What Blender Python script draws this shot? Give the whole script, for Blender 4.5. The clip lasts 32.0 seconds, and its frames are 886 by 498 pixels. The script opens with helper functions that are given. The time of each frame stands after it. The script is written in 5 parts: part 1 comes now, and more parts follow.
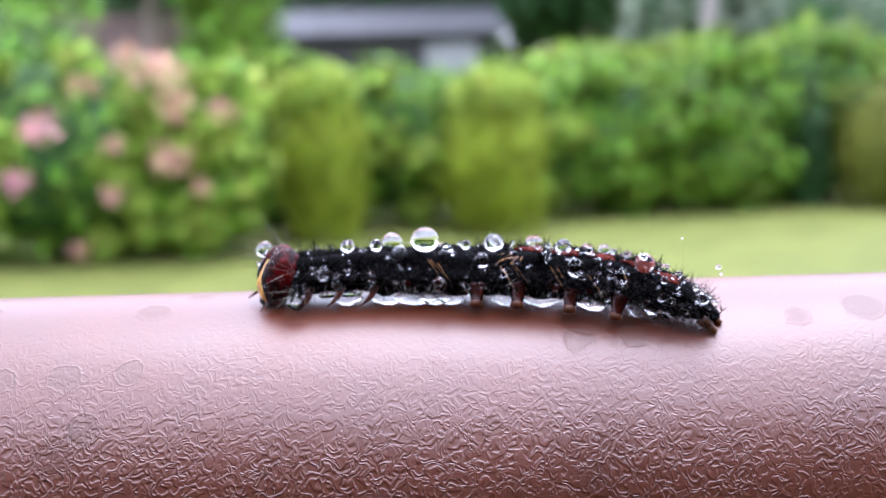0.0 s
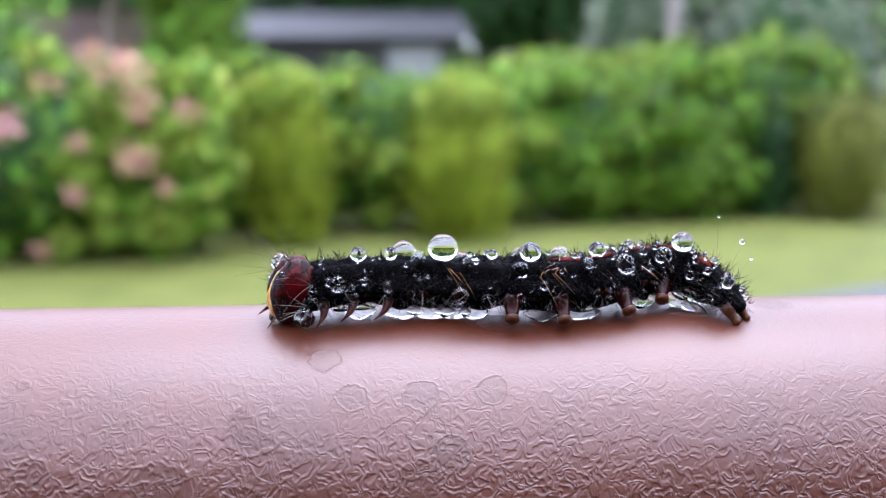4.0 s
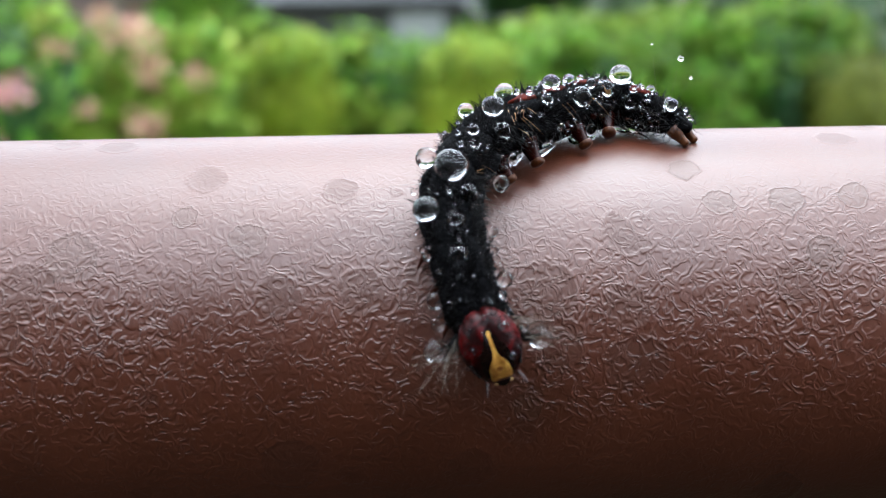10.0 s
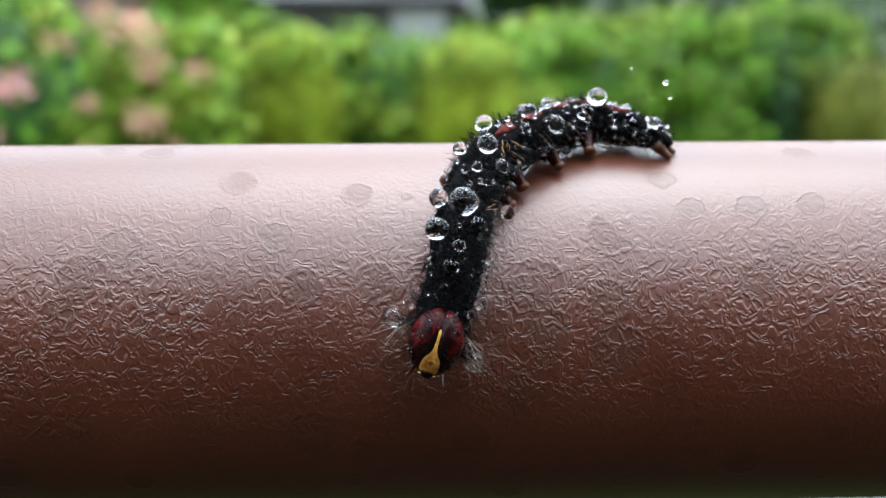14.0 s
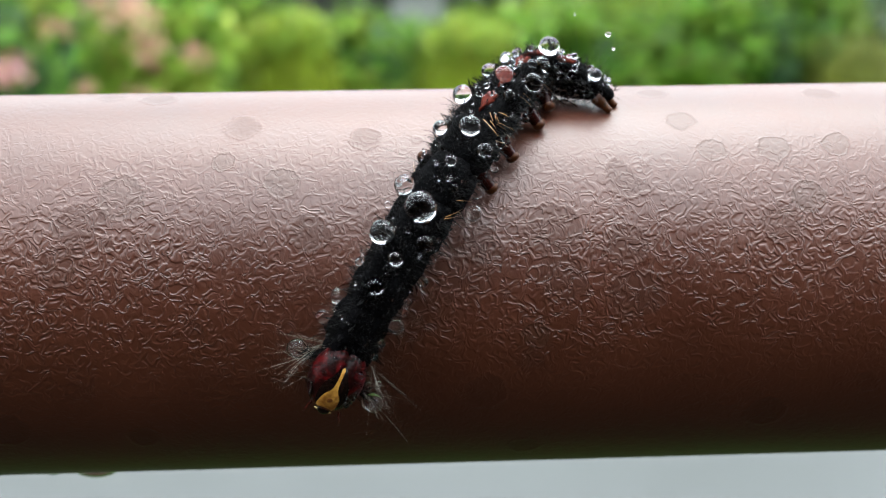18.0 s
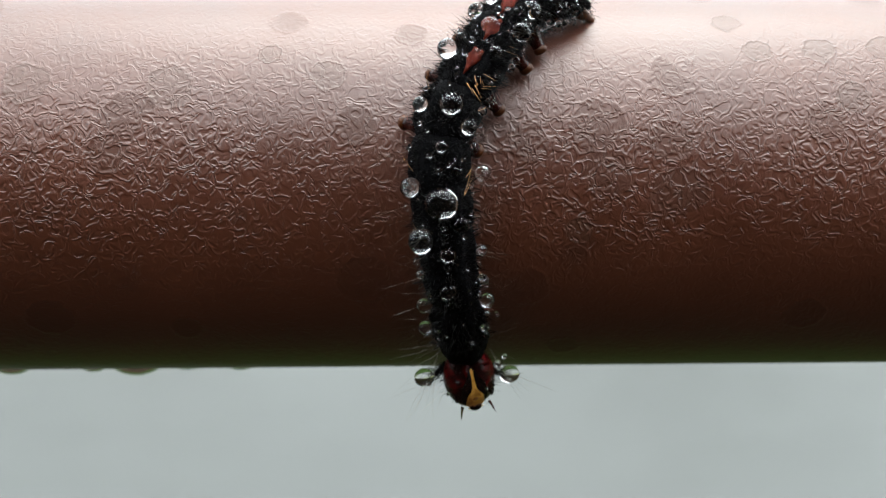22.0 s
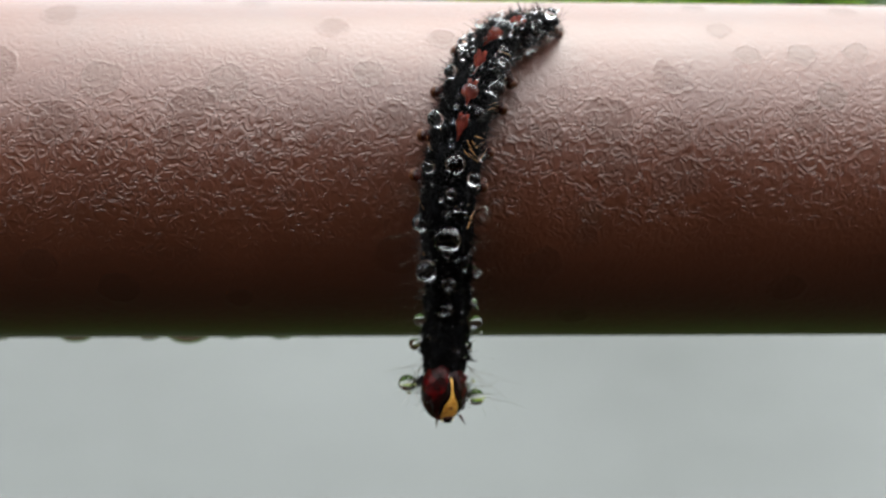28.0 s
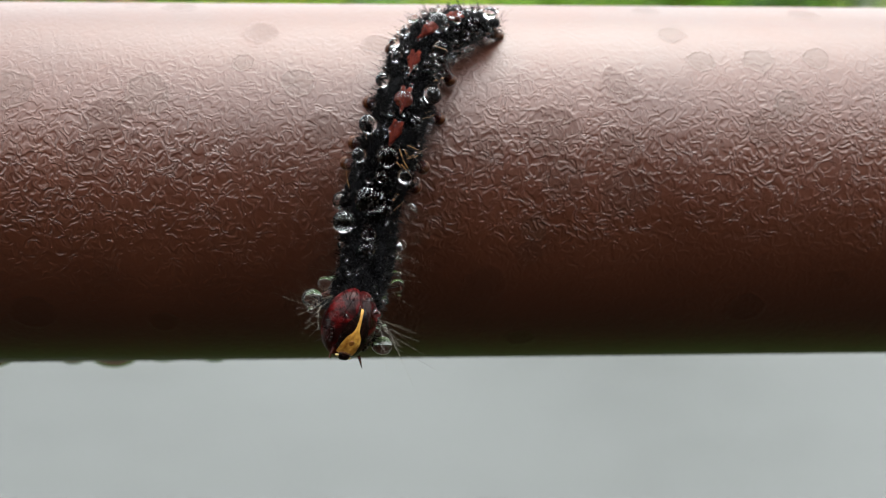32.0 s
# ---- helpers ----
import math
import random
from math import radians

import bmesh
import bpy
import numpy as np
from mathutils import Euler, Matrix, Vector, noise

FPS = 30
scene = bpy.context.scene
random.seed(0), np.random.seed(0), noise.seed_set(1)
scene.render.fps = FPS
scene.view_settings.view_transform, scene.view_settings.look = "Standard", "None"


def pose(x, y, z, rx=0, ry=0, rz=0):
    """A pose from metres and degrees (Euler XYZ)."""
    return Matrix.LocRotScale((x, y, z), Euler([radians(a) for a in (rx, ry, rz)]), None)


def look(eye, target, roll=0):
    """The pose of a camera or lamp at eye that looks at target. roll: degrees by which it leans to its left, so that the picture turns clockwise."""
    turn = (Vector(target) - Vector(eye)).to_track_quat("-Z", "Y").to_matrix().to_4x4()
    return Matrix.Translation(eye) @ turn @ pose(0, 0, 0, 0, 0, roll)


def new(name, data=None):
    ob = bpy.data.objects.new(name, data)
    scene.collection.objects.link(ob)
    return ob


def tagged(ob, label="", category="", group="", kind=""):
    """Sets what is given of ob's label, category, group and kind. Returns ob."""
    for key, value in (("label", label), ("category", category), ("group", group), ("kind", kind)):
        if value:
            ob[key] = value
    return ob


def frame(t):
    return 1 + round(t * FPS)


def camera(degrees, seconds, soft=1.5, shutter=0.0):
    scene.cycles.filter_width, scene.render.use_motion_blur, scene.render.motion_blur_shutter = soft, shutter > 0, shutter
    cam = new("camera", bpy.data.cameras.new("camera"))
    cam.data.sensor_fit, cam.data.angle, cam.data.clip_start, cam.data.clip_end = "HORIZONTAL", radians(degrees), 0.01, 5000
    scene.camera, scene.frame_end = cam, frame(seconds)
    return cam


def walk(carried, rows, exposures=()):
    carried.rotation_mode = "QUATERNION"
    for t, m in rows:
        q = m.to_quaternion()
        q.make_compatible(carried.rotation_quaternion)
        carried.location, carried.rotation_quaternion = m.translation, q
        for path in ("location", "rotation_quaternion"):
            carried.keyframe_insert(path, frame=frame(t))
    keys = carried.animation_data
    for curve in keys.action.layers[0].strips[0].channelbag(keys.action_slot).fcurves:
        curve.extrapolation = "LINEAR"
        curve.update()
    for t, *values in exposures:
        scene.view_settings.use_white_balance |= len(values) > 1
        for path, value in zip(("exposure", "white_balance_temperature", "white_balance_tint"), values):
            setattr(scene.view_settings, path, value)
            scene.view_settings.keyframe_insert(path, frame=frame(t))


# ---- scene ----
# The rail's axis runs along x at z = 1.0; the garden lies towards +y, an unseen added wall stands at -y.
RAIL_Z = 1.0
RAIL_R = 0.021

cam = camera(38.39, 32.0, soft=1.2)
cam.data.dof.use_dof = True
cam.data.dof.focus_distance = 0.1215
cam.data.dof.aperture_fstop = 27.0
walk(cam, [
    (0.0, look((0.0430, -0.1400, 1.0480), (0.04519, -0.00177, 1.02577), -1.54)),
    (0.5, look((0.0367, -0.1355, 1.0512), (0.03932, 0.00279, 1.02946), -2.19)),
    (1.0, look((0.0312, -0.1428, 1.0502), (0.03649, -0.00469, 1.02774), -0.78)),
    (1.5, look((0.0311, -0.1437, 1.0521), (0.03727, -0.00545, 1.03075), -0.95)),
    (2.0, look((0.0264, -0.1393, 1.0488), (0.03235, -0.00112, 1.02713), -0.86)),
    (2.5, look((0.0209, -0.1381, 1.0488), (0.02740, 0.00008, 1.02705), -0.56)),
    (3.0, look((0.0161, -0.1341, 1.0450), (0.02253, 0.00401, 1.02299), -0.58)),
    (3.5, look((0.0088, -0.1297, 1.0469), (0.01540, 0.00844, 1.02506), -0.46)),
    (5.5, look((-0.0107, -0.1239, 1.0464), (-0.00307, 0.01421, 1.02475), -0.43)),
    (6.0, look((-0.0155, -0.1246, 1.0478), (-0.00835, 0.01355, 1.02634), -0.71)),
    (6.5, look((-0.0182, -0.1217, 1.0442), (-0.01127, 0.01639, 1.02232), -0.76)),
    (7.0, look((-0.0251, -0.1201, 1.0438), (-0.01900, 0.01799, 1.02149), -0.62)),
    (7.5, look((-0.0266, -0.1209, 1.0413), (-0.02042, 0.01711, 1.01838), -0.71)),
    (8.0, look((-0.0286, -0.1216, 1.0397), (-0.02235, 0.01623, 1.01596), -0.69)),
    (8.5, look((-0.0270, -0.1231, 1.0378), (-0.01989, 0.01461, 1.01350), -0.87)),
    (9.0, look((-0.0275, -0.1254, 1.0358), (-0.02034, 0.01214, 1.01084), -1.00)),
    (9.5, look((-0.0292, -0.1289, 1.0357), (-0.02242, 0.00863, 1.01046), -0.89)),
    (10.0, look((-0.0311, -0.1297, 1.0330), (-0.02475, 0.00780, 1.00764), -0.77)),
    (10.5, look((-0.0301, -0.1276, 1.0310), (-0.02317, 0.00964, 1.00436), -0.90)),
    (11.0, look((-0.0301, -0.1280, 1.0305), (-0.02320, 0.00927, 1.00407), -0.92)),
    (11.5, look((-0.0276, -0.1300, 1.0320), (-0.02016, 0.00725, 1.00524), -0.94)),
    (12.0, look((-0.0281, -0.1288, 1.0315), (-0.02074, 0.00849, 1.00498), -1.05)),
    (12.5, look((-0.0270, -0.1306, 1.0323), (-0.01935, 0.00672, 1.00590), -1.15)),
    (13.0, look((-0.0288, -0.1354, 1.0332), (-0.02172, 0.00200, 1.00722), -1.00)),
    (13.5, look((-0.0291, -0.1426, 1.0348), (-0.02203, -0.00521, 1.00880), -0.84)),
    (14.0, look((-0.0325, -0.1448, 1.0357), (-0.02588, -0.00732, 1.01018), -0.06)),
    (14.5, look((-0.0310, -0.1437, 1.0343), (-0.02363, -0.00647, 1.00762), -0.15)),
    (16.5, look((-0.0317, -0.1405, 1.0330), (-0.02480, -0.00330, 1.00595), -0.59)),
    (17.0, look((-0.0341, -0.1405, 1.0323), (-0.02760, -0.00325, 1.00525), -0.49)),
    (17.5, look((-0.0334, -0.1401, 1.0315), (-0.02661, -0.00290, 1.00443), -0.55)),
    (18.0, look((-0.0335, -0.1410, 1.0312), (-0.02698, -0.00385, 1.00381), -0.64)),
    (18.5, look((-0.0365, -0.1416, 1.0311), (-0.03067, -0.00445, 1.00370), -0.65)),
    (19.0, look((-0.0374, -0.1422, 1.0306), (-0.03197, -0.00509, 1.00309), -0.11)),
    (19.5, look((-0.0383, -0.1428, 1.0297), (-0.03271, -0.00564, 1.00213), -0.07)),
    (20.0, look((-0.0386, -0.1440, 1.0278), (-0.03394, -0.00718, 0.99838), -0.23)),
    (20.5, look((-0.0377, -0.1422, 1.0268), (-0.03230, -0.00555, 0.99698), -0.14)),
    (21.0, look((-0.0379, -0.1429, 1.0269), (-0.03176, -0.00591, 0.99850), 0.04)),
    (21.5, look((-0.0371, -0.1432, 1.0235), (-0.03116, -0.00649, 0.99401), -0.03)),
    (22.0, look((-0.0372, -0.1431, 1.0233), (-0.03157, -0.00639, 0.99344), 0.22)),
    (22.5, look((-0.0376, -0.1433, 1.0242), (-0.03108, -0.00673, 0.99402), 0.25)),
    (23.0, look((-0.0373, -0.1430, 1.0237), (-0.03152, -0.00631, 0.99413), 0.24)),
    (23.5, look((-0.0378, -0.1420, 1.0253), (-0.03309, -0.00512, 0.99623), -0.18)),
    (24.0, look((-0.0387, -0.1428, 1.0256), (-0.03374, -0.00594, 0.99675), 0.13)),
    (24.5, look((-0.0387, -0.1427, 1.0234), (-0.03380, -0.00561, 0.99553), 0.09)),
    (25.0, look((-0.0394, -0.1431, 1.0236), (-0.03447, -0.00636, 0.99397), 0.40)),
    (25.5, look((-0.0404, -0.1451, 1.0243), (-0.03547, -0.00879, 0.99279), 0.60)),
    (27.5, look((-0.0423, -0.1611, 1.0212), (-0.03364, -0.02363, 0.99624), 0.97)),
    (28.0, look((-0.0426, -0.1594, 1.0238), (-0.03521, -0.02267, 0.99460), 0.66)),
    (28.5, look((-0.0416, -0.1569, 1.0229), (-0.03345, -0.02043, 0.99274), 0.74)),
    (29.0, look((-0.0410, -0.1560, 1.0231), (-0.03202, -0.01941, 0.99356), 0.71)),
    (29.5, look((-0.0406, -0.1534, 1.0227), (-0.03428, -0.01644, 0.99434), 0.51)),
    (30.0, look((-0.0420, -0.1519, 1.0240), (-0.03599, -0.01524, 0.99409), 0.47)),
    (30.5, look((-0.0407, -0.1520, 1.0239), (-0.03521, -0.01535, 0.99402), 0.61)),
    (31.0, look((-0.0401, -0.1528, 1.0248), (-0.03256, -0.01610, 0.99535), 0.78)),
    (31.5, look((-0.0389, -0.1524, 1.0244), (-0.03048, -0.01562, 0.99565), 0.82)),
    (32.0, look((-0.0369, -0.1509, 1.0248), (-0.02788, -0.01445, 0.99495), 0.51)),
], exposures=[(0.0, 3.06, 5510, 22), (1.2, 2.78, 5510, 22), (6.0, 2.82, 5470, 16), (9.0, 2.80, 5690, 5), (12.0, 2.64, 5770, 3), (14.0, 2.78, 5830, 3), (20.0, 2.71, 6260, 1), (32.0, 2.65, 6500, 4)])

# ---- overcast sky and a soft sun ----
SUN_EL, SUN_AZ = 74.0, 25.0
world = bpy.data.worlds.new("overcast_sky")
scene.world = world
world.use_nodes = True
wn, wl = world.node_tree.nodes, world.node_tree.links
sky = wn.new("ShaderNodeTexSky")
sky.sky_type = "NISHITA"
sky.sun_disc = False
sky.sun_elevation, sky.sun_rotation = radians(SUN_EL), radians(SUN_AZ)
sky.dust_density, sky.air_density = 1.5, 1.0
grey = wn.new("ShaderNodeHueSaturation")
grey.inputs["Saturation"].default_value = 0.22
wl.new(sky.outputs[0], grey.inputs["Color"])
veil = wn.new("ShaderNodeMix")
veil.data_type = "RGBA"
veil.inputs[0].default_value = 0.62
# an overcast sky is brightest overhead
up = wn.new("ShaderNodeSeparateXYZ")
wl.new(wn.new("ShaderNodeTexCoord").outputs["Generated"], up.inputs[0])
rise = wn.new("ShaderNodeMath")
rise.operation, rise.use_clamp = "MAXIMUM", False
wl.new(up.outputs[2], rise.inputs[0])
rise.inputs[1].default_value = 0.0
cloud_layer = wn.new("ShaderNodeMix")
cloud_layer.data_type = "RGBA"
wl.new(rise.outputs[0], cloud_layer.inputs[0])
cloud_layer.inputs[6].default_value = (2.4, 2.45, 2.55, 1)
cloud_layer.inputs[7].default_value = (6.0, 6.1, 6.3, 1)
wl.new(cloud_layer.outputs[2], veil.inputs[7])
wl.new(grey.outputs[0], veil.inputs[6])
wl.new(veil.outputs[2], wn["Background"].inputs[0])
wn["Background"].inputs[1].default_value = 0.15
sun = new("sun", bpy.data.lights.new("sun", "SUN"))
sun.data.energy, sun.data.angle, sun.data.color = 0.5, radians(45), (1.0, 0.98, 0.95)
az = radians(SUN_AZ)
sun.matrix_world = look((math.sin(az) * 30, math.cos(az) * 30, 30 * math.tan(radians(SUN_EL))), (0, 0, 0))


# ---- materials ----
def nodes_of(name):
    m = bpy.data.materials.new(name)
    m.use_nodes = True
    return m, m.node_tree.nodes, m.node_tree.links, m.node_tree.nodes["Principled BSDF"]


def noise_node(n, l, scale, detail=5.0, rough=0.6, coords="Object", distort=0.0):
    tc = n.new("ShaderNodeTexCoord")
    t = n.new("ShaderNodeTexNoise")
    t.inputs["Scale"].default_value = scale
    t.inputs["Detail"].default_value = detail
    t.inputs["Roughness"].default_value = rough
    t.inputs["Distortion"].default_value = distort
    l.new(tc.outputs[coords], t.inputs["Vector"])
    return t


def ramp(n, l, src, stops):
    r = n.new("ShaderNodeValToRGB")
    e = r.color_ramp.elements
    while len(e) < len(stops):
        e.new(0.5)
    for k, (p, c) in enumerate(stops):
        e[k].position = p
        e[k].color = (*c, 1) if len(c) == 3 else c
    l.new(src, r.inputs[0])
    return r


def mixer(n, l, a, b, fac, blend="MIX"):
    m = n.new("ShaderNodeMix")
    m.data_type, m.blend_type = "RGBA", blend
    for sock, v in ((m.inputs[0], fac), (m.inputs[6], a), (m.inputs[7], b)):
        if isinstance(v, (int, float)):
            sock.default_value = v
        elif isinstance(v, tuple):
            sock.default_value = (*v, 1)
        else:
            l.new(v, sock)
    return m.outputs[2]


def calc(n, l, op, a, b=0.0, clamp=False):
    m = n.new("ShaderNodeMath")
    m.operation, m.use_clamp = op, clamp
    for sock, v in ((m.inputs[0], a), (m.inputs[1], b)):
        if isinstance(v, (int, float)):
            sock.default_value = v
        else:
            l.new(v, sock)
    return m.outputs[0]


def bumped(n, l, b, height, dist, strength=1.0):
    k = n.new("ShaderNodeBump")
    k.inputs["Distance"].default_value = dist
    k.inputs["Strength"].default_value = strength
    l.new(height, k.inputs["Height"])
    l.new(k.outputs[0], b.inputs["Normal"])
    return k


def surface(name, dark, light, scale, rough, fine=6.0, bump=0.0, spec=0.5, vary=0.0, coords="Object"):
    """Two scales of mottling, a rough gloss, and a fine relief of `bump` metres."""
    m, n, l, b = nodes_of(name)
    big = noise_node(n, l, scale, 4, 0.6, coords)
    small = noise_node(n, l, scale * fine, 6, 0.65, coords)
    mixed = calc(n, l, "ADD", calc(n, l, "MULTIPLY", big.outputs[0], 0.55), calc(n, l, "MULTIPLY", small.outputs[0], 0.45))
    col = ramp(n, l, mixed, [(0.35, dark), (0.65, light)]).outputs[0]
    if vary:
        info = n.new("ShaderNodeNewGeometry")
        hsv = n.new("ShaderNodeHueSaturation")
        l.new(calc(n, l, "ADD", calc(n, l, "MULTIPLY", info.outputs["Random Per Island"], vary), 1 - vary * 0.6), hsv.inputs["Value"])
        l.new(calc(n, l, "ADD", calc(n, l, "MULTIPLY", info.outputs["Random Per Island"], 0.05), 0.475), hsv.inputs["Hue"])
        l.new(col, hsv.inputs["Color"])
        col = hsv.outputs[0]
    l.new(col, b.inputs["Base Color"])
    l.new(calc(n, l, "ADD", calc(n, l, "MULTIPLY", small.outputs[0], 0.2), rough - 0.1), b.inputs["Roughness"])
    b.inputs["Specular IOR Level"].default_value = spec
    if bump:
        bumped(n, l, b, mixed, bump)
    return m


def water_glass():
    m, n, l, b = nodes_of("water")
    b.inputs["Base Color"].default_value = (1, 1, 1, 1)
    b.inputs["Roughness"].default_value = 0.0
    b.inputs["IOR"].default_value = 1.333
    b.inputs["Transmission Weight"].default_value = 1.0
    return m


def rail_paint():
    """Brown gloss paint, wet, with fine crinkles, round water marks and a few larger stains."""
    m, n, l, b = nodes_of("brown_rail_paint")
    cloud = noise_node(n, l, 60, 5, 0.6)
    grain = noise_node(n, l, 1500, 4, 0.6)
    base = ramp(n, l, cloud.outputs[0], [(0.3, (0.058, 0.0118, 0.0034)), (0.7, (0.086, 0.0194, 0.0062))]).outputs[0]
    base = mixer(n, l, base, (0.10, 0.034, 0.013), calc(n, l, "MULTIPLY", grain.outputs[0], 0.15))
    tc = n.new("ShaderNodeTexCoord")
    # wobbling offset, shared by all marks
    wob = noise_node(n, l, 900, 3, 0.6)
    off = n.new("ShaderNodeVectorMath")
    off.operation = "SCALE"
    l.new(wob.outputs["Color"], off.inputs[0])
    off.inputs["Scale"].default_value = 0.0009
    pos = n.new("ShaderNodeVectorMath")
    l.new(tc.outputs["Object"], pos.inputs[0])
    l.new(off.outputs[0], pos.inputs[1])
    # round water marks of many sizes
    cells = n.new("ShaderNodeTexVoronoi")
    cells.inputs["Scale"].default_value = 130
    l.new(pos.outputs[0], cells.inputs["Vector"])
    size = n.new("ShaderNodeSeparateColor")
    l.new(cells.outputs["Color"], size.inputs[0])
    edge = calc(n, l, "SUBTRACT", cells.outputs["Distance"], calc(n, l, "MULTIPLY", size.outputs[0], 0.42))
    ring = ramp(n, l, calc(n, l, "ADD", edge, 0.5), [(0.44, (0, 0, 0)), (0.5, (1, 1, 1)), (0.53, (0, 0, 0))]).outputs[0]
    disc = ramp(n, l, calc(n, l, "ADD", edge, 0.5), [(0.46, (1, 1, 1)), (0.52, (0, 0, 0))]).outputs[0]
    base = mixer(n, l, base, (0.036, 0.017, 0.011), calc(n, l, "MULTIPLY", disc, 0.22))
    # larger dried stains
    stain = rim = None
    wobble = calc(n, l, "MULTIPLY", calc(n, l, "SUBTRACT", noise_node(n, l, 420, 3, 0.6).outputs[0], 0.5), 0.0014)
    for x, turn, r in STAINS:
        a = radians(turn)
        d = n.new("ShaderNodeVectorMath")
        d.operation = "DISTANCE"
        l.new(pos.outputs[0], d.inputs[0])
        d.inputs[1].default_value = (x + 0.00045, -RAIL_R * math.cos(a) + 0.00045, RAIL_R * math.sin(a) + 0.00045)
        reach = calc(n, l, "DIVIDE", calc(n, l, "ADD", d.outputs["Value"], wobble), r * 1.25)
        one = ramp(n, l, reach, [(0.5, (0.75, 0.75, 0.75)), (0.7, (1, 1, 1)), (0.82, (0, 0, 0))]).outputs[0]
        line = ramp(n, l, reach, [(0.66, (0, 0, 0)), (0.75, (1, 1, 1)), (0.84, (0, 0, 0))]).outputs[0]
        stain = one if stain is None else calc(n, l, "MAXIMUM", stain, one)
        rim = line if rim is None else calc(n, l, "MAXIMUM", rim, line)
    stain = calc(n, l, "MULTIPLY", stain, ramp(n, l, noise_node(n, l, 1100, 4, 0.7).outputs[0], [(0.36, (0.35, 0.35, 0.35)), (0.56, (1, 1, 1))]).outputs[0])
    base = mixer(n, l, base, (0.05, 0.023, 0.011), calc(n, l, "MULTIPLY", stain, 0.4))
    l.new(base, b.inputs["Base Color"])
    # crinkled relief: short bent ridges, a good half millimetre apart
    worm = noise_node(n, l, 860, 1.5, 0.5, distort=0.8)
    fold = calc(n, l, "ABSOLUTE", calc(n, l, "SUBTRACT", worm.outputs[0], 0.5))
    fold = ramp(n, l, fold, [(0.0, (1, 1, 1)), (0.045, (0.82, 0.82, 0.82)), (0.1, (0.2, 0.2, 0.2)), (0.16, (0, 0, 0))]).outputs[0]
    loose = noise_node(n, l, 360, 2.0, 0.5, distort=1.2)
    second = calc(n, l, "ABSOLUTE", calc(n, l, "SUBTRACT", loose.outputs[0], 0.47))
    second = ramp(n, l, second, [(0.0, (1, 1, 1)), (0.016, (0.8, 0.8, 0.8)), (0.05, (0, 0, 0))]).outputs[0]
    fold = calc(n, l, "MAXIMUM", fold, calc(n, l, "MULTIPLY", second, 0.7))
    patch = ramp(n, l, noise_node(n, l, 70, 3).outputs[0], [(0.34, (0.5, 0.5, 0.5)), (0.58, (1, 1, 1))]).outputs[0]
    # the crinkles fade towards the top and the underside
    where = n.new("ShaderNodeSeparateXYZ")
    l.new(pos.outputs[0], where.inputs[0])
    band = ramp(n, l, calc(n, l, "ADD", calc(n, l, "DIVIDE", where.outputs[2], 2 * RAIL_R), 0.5), [(0.25, (0.3, 0.3, 0.3)), (0.48, (1, 1, 1)), (0.68, (1, 1, 1)), (0.84, (0.42, 0.42, 0.42)), (0.97, (0.15, 0.15, 0.15))]).outputs[0]
    h = calc(n, l, "MULTIPLY", calc(n, l, "MULTIPLY", fold, patch), band)
    h = calc(n, l, "ADD", h, calc(n, l, "MULTIPLY", grain.outputs[0], 0.16))
    h = calc(n, l, "ADD", h, calc(n, l, "MULTIPLY", ring, 0.42))
    h = calc(n, l, "SUBTRACT", h, calc(n, l, "MULTIPLY", stain, 0.1))
    h = calc(n, l, "ADD", h, calc(n, l, "MULTIPLY", rim, 0.33))
    bumped(n, l, b, h, 0.00009)
    rough = calc(n, l, "ADD", calc(n, l, "MULTIPLY", cloud.outputs[0], 0.14), 0.34)
    rough = calc(n, l, "ADD", rough, calc(n, l, "MULTIPLY", disc, 0.05))
    rough = calc(n, l, "ADD", rough, calc(n, l, "MULTIPLY", stain, 0.07))
    l.new(rough, b.inputs["Roughness"])
    gloss = calc(n, l, "SUBTRACT", calc(n, l, "SUBTRACT", 0.8, calc(n, l, "MULTIPLY", stain, 0.07)), calc(n, l, "MULTIPLY", disc, 0.14))
    # gloss lowered towards the top to tone down the sky's bright reflection
    top_dim = ramp(n, l, calc(n, l, "ADD", calc(n, l, "DIVIDE", where.outputs[2], 2 * RAIL_R), 0.5), [(0.8, (1, 1, 1)), (0.97, (0.64, 0.64, 0.64))]).outputs[0]
    gloss = calc(n, l, "MULTIPLY", gloss, top_dim)
    l.new(gloss, b.inputs["Specular IOR Level"])
    b.inputs["Specular Tint"].default_value = (0.995, 0.96, 0.962, 1)
    b.inputs["Coat Weight"].default_value = 0.04
    b.inputs["Coat Roughness"].default_value = 0.3
    return m


def head_shell():
    """Wet dark red shell, blotched with black in a loose net."""
    m, n, l, b = nodes_of("dark_red_head")
    blotch = noise_node(n, l, 560, 3, 0.6, distort=0.8)
    fine = noise_node(n, l, 2600, 4, 0.65)
    red = ramp(n, l, fine.outputs[0], [(0.3, (0.034, 0.0006, 0.0009)), (0.7, (0.085, 0.0016, 0.0022))]).outputs[0]
    black = ramp(n, l, blotch.outputs[0], [(0.46, (1, 1, 1)), (0.6, (0, 0, 0))]).outputs[0]
    l.new(mixer(n, l, red, (0.003, 0.0012, 0.0012), calc(n, l, "MULTIPLY", black, 0.85)), b.inputs["Base Color"])
    b.inputs["Roughness"].default_value = 0.45
    b.inputs["Specular IOR Level"].default_value = 0.06
    b.inputs["Coat Weight"].default_value = 0.12
    b.inputs["Coat Roughness"].default_value = 0.09
    bumped(n, l, b, calc(n, l, "ADD", blotch.outputs[0], calc(n, l, "MULTIPLY", fine.outputs[0], 0.3)), 0.00022)
    return m


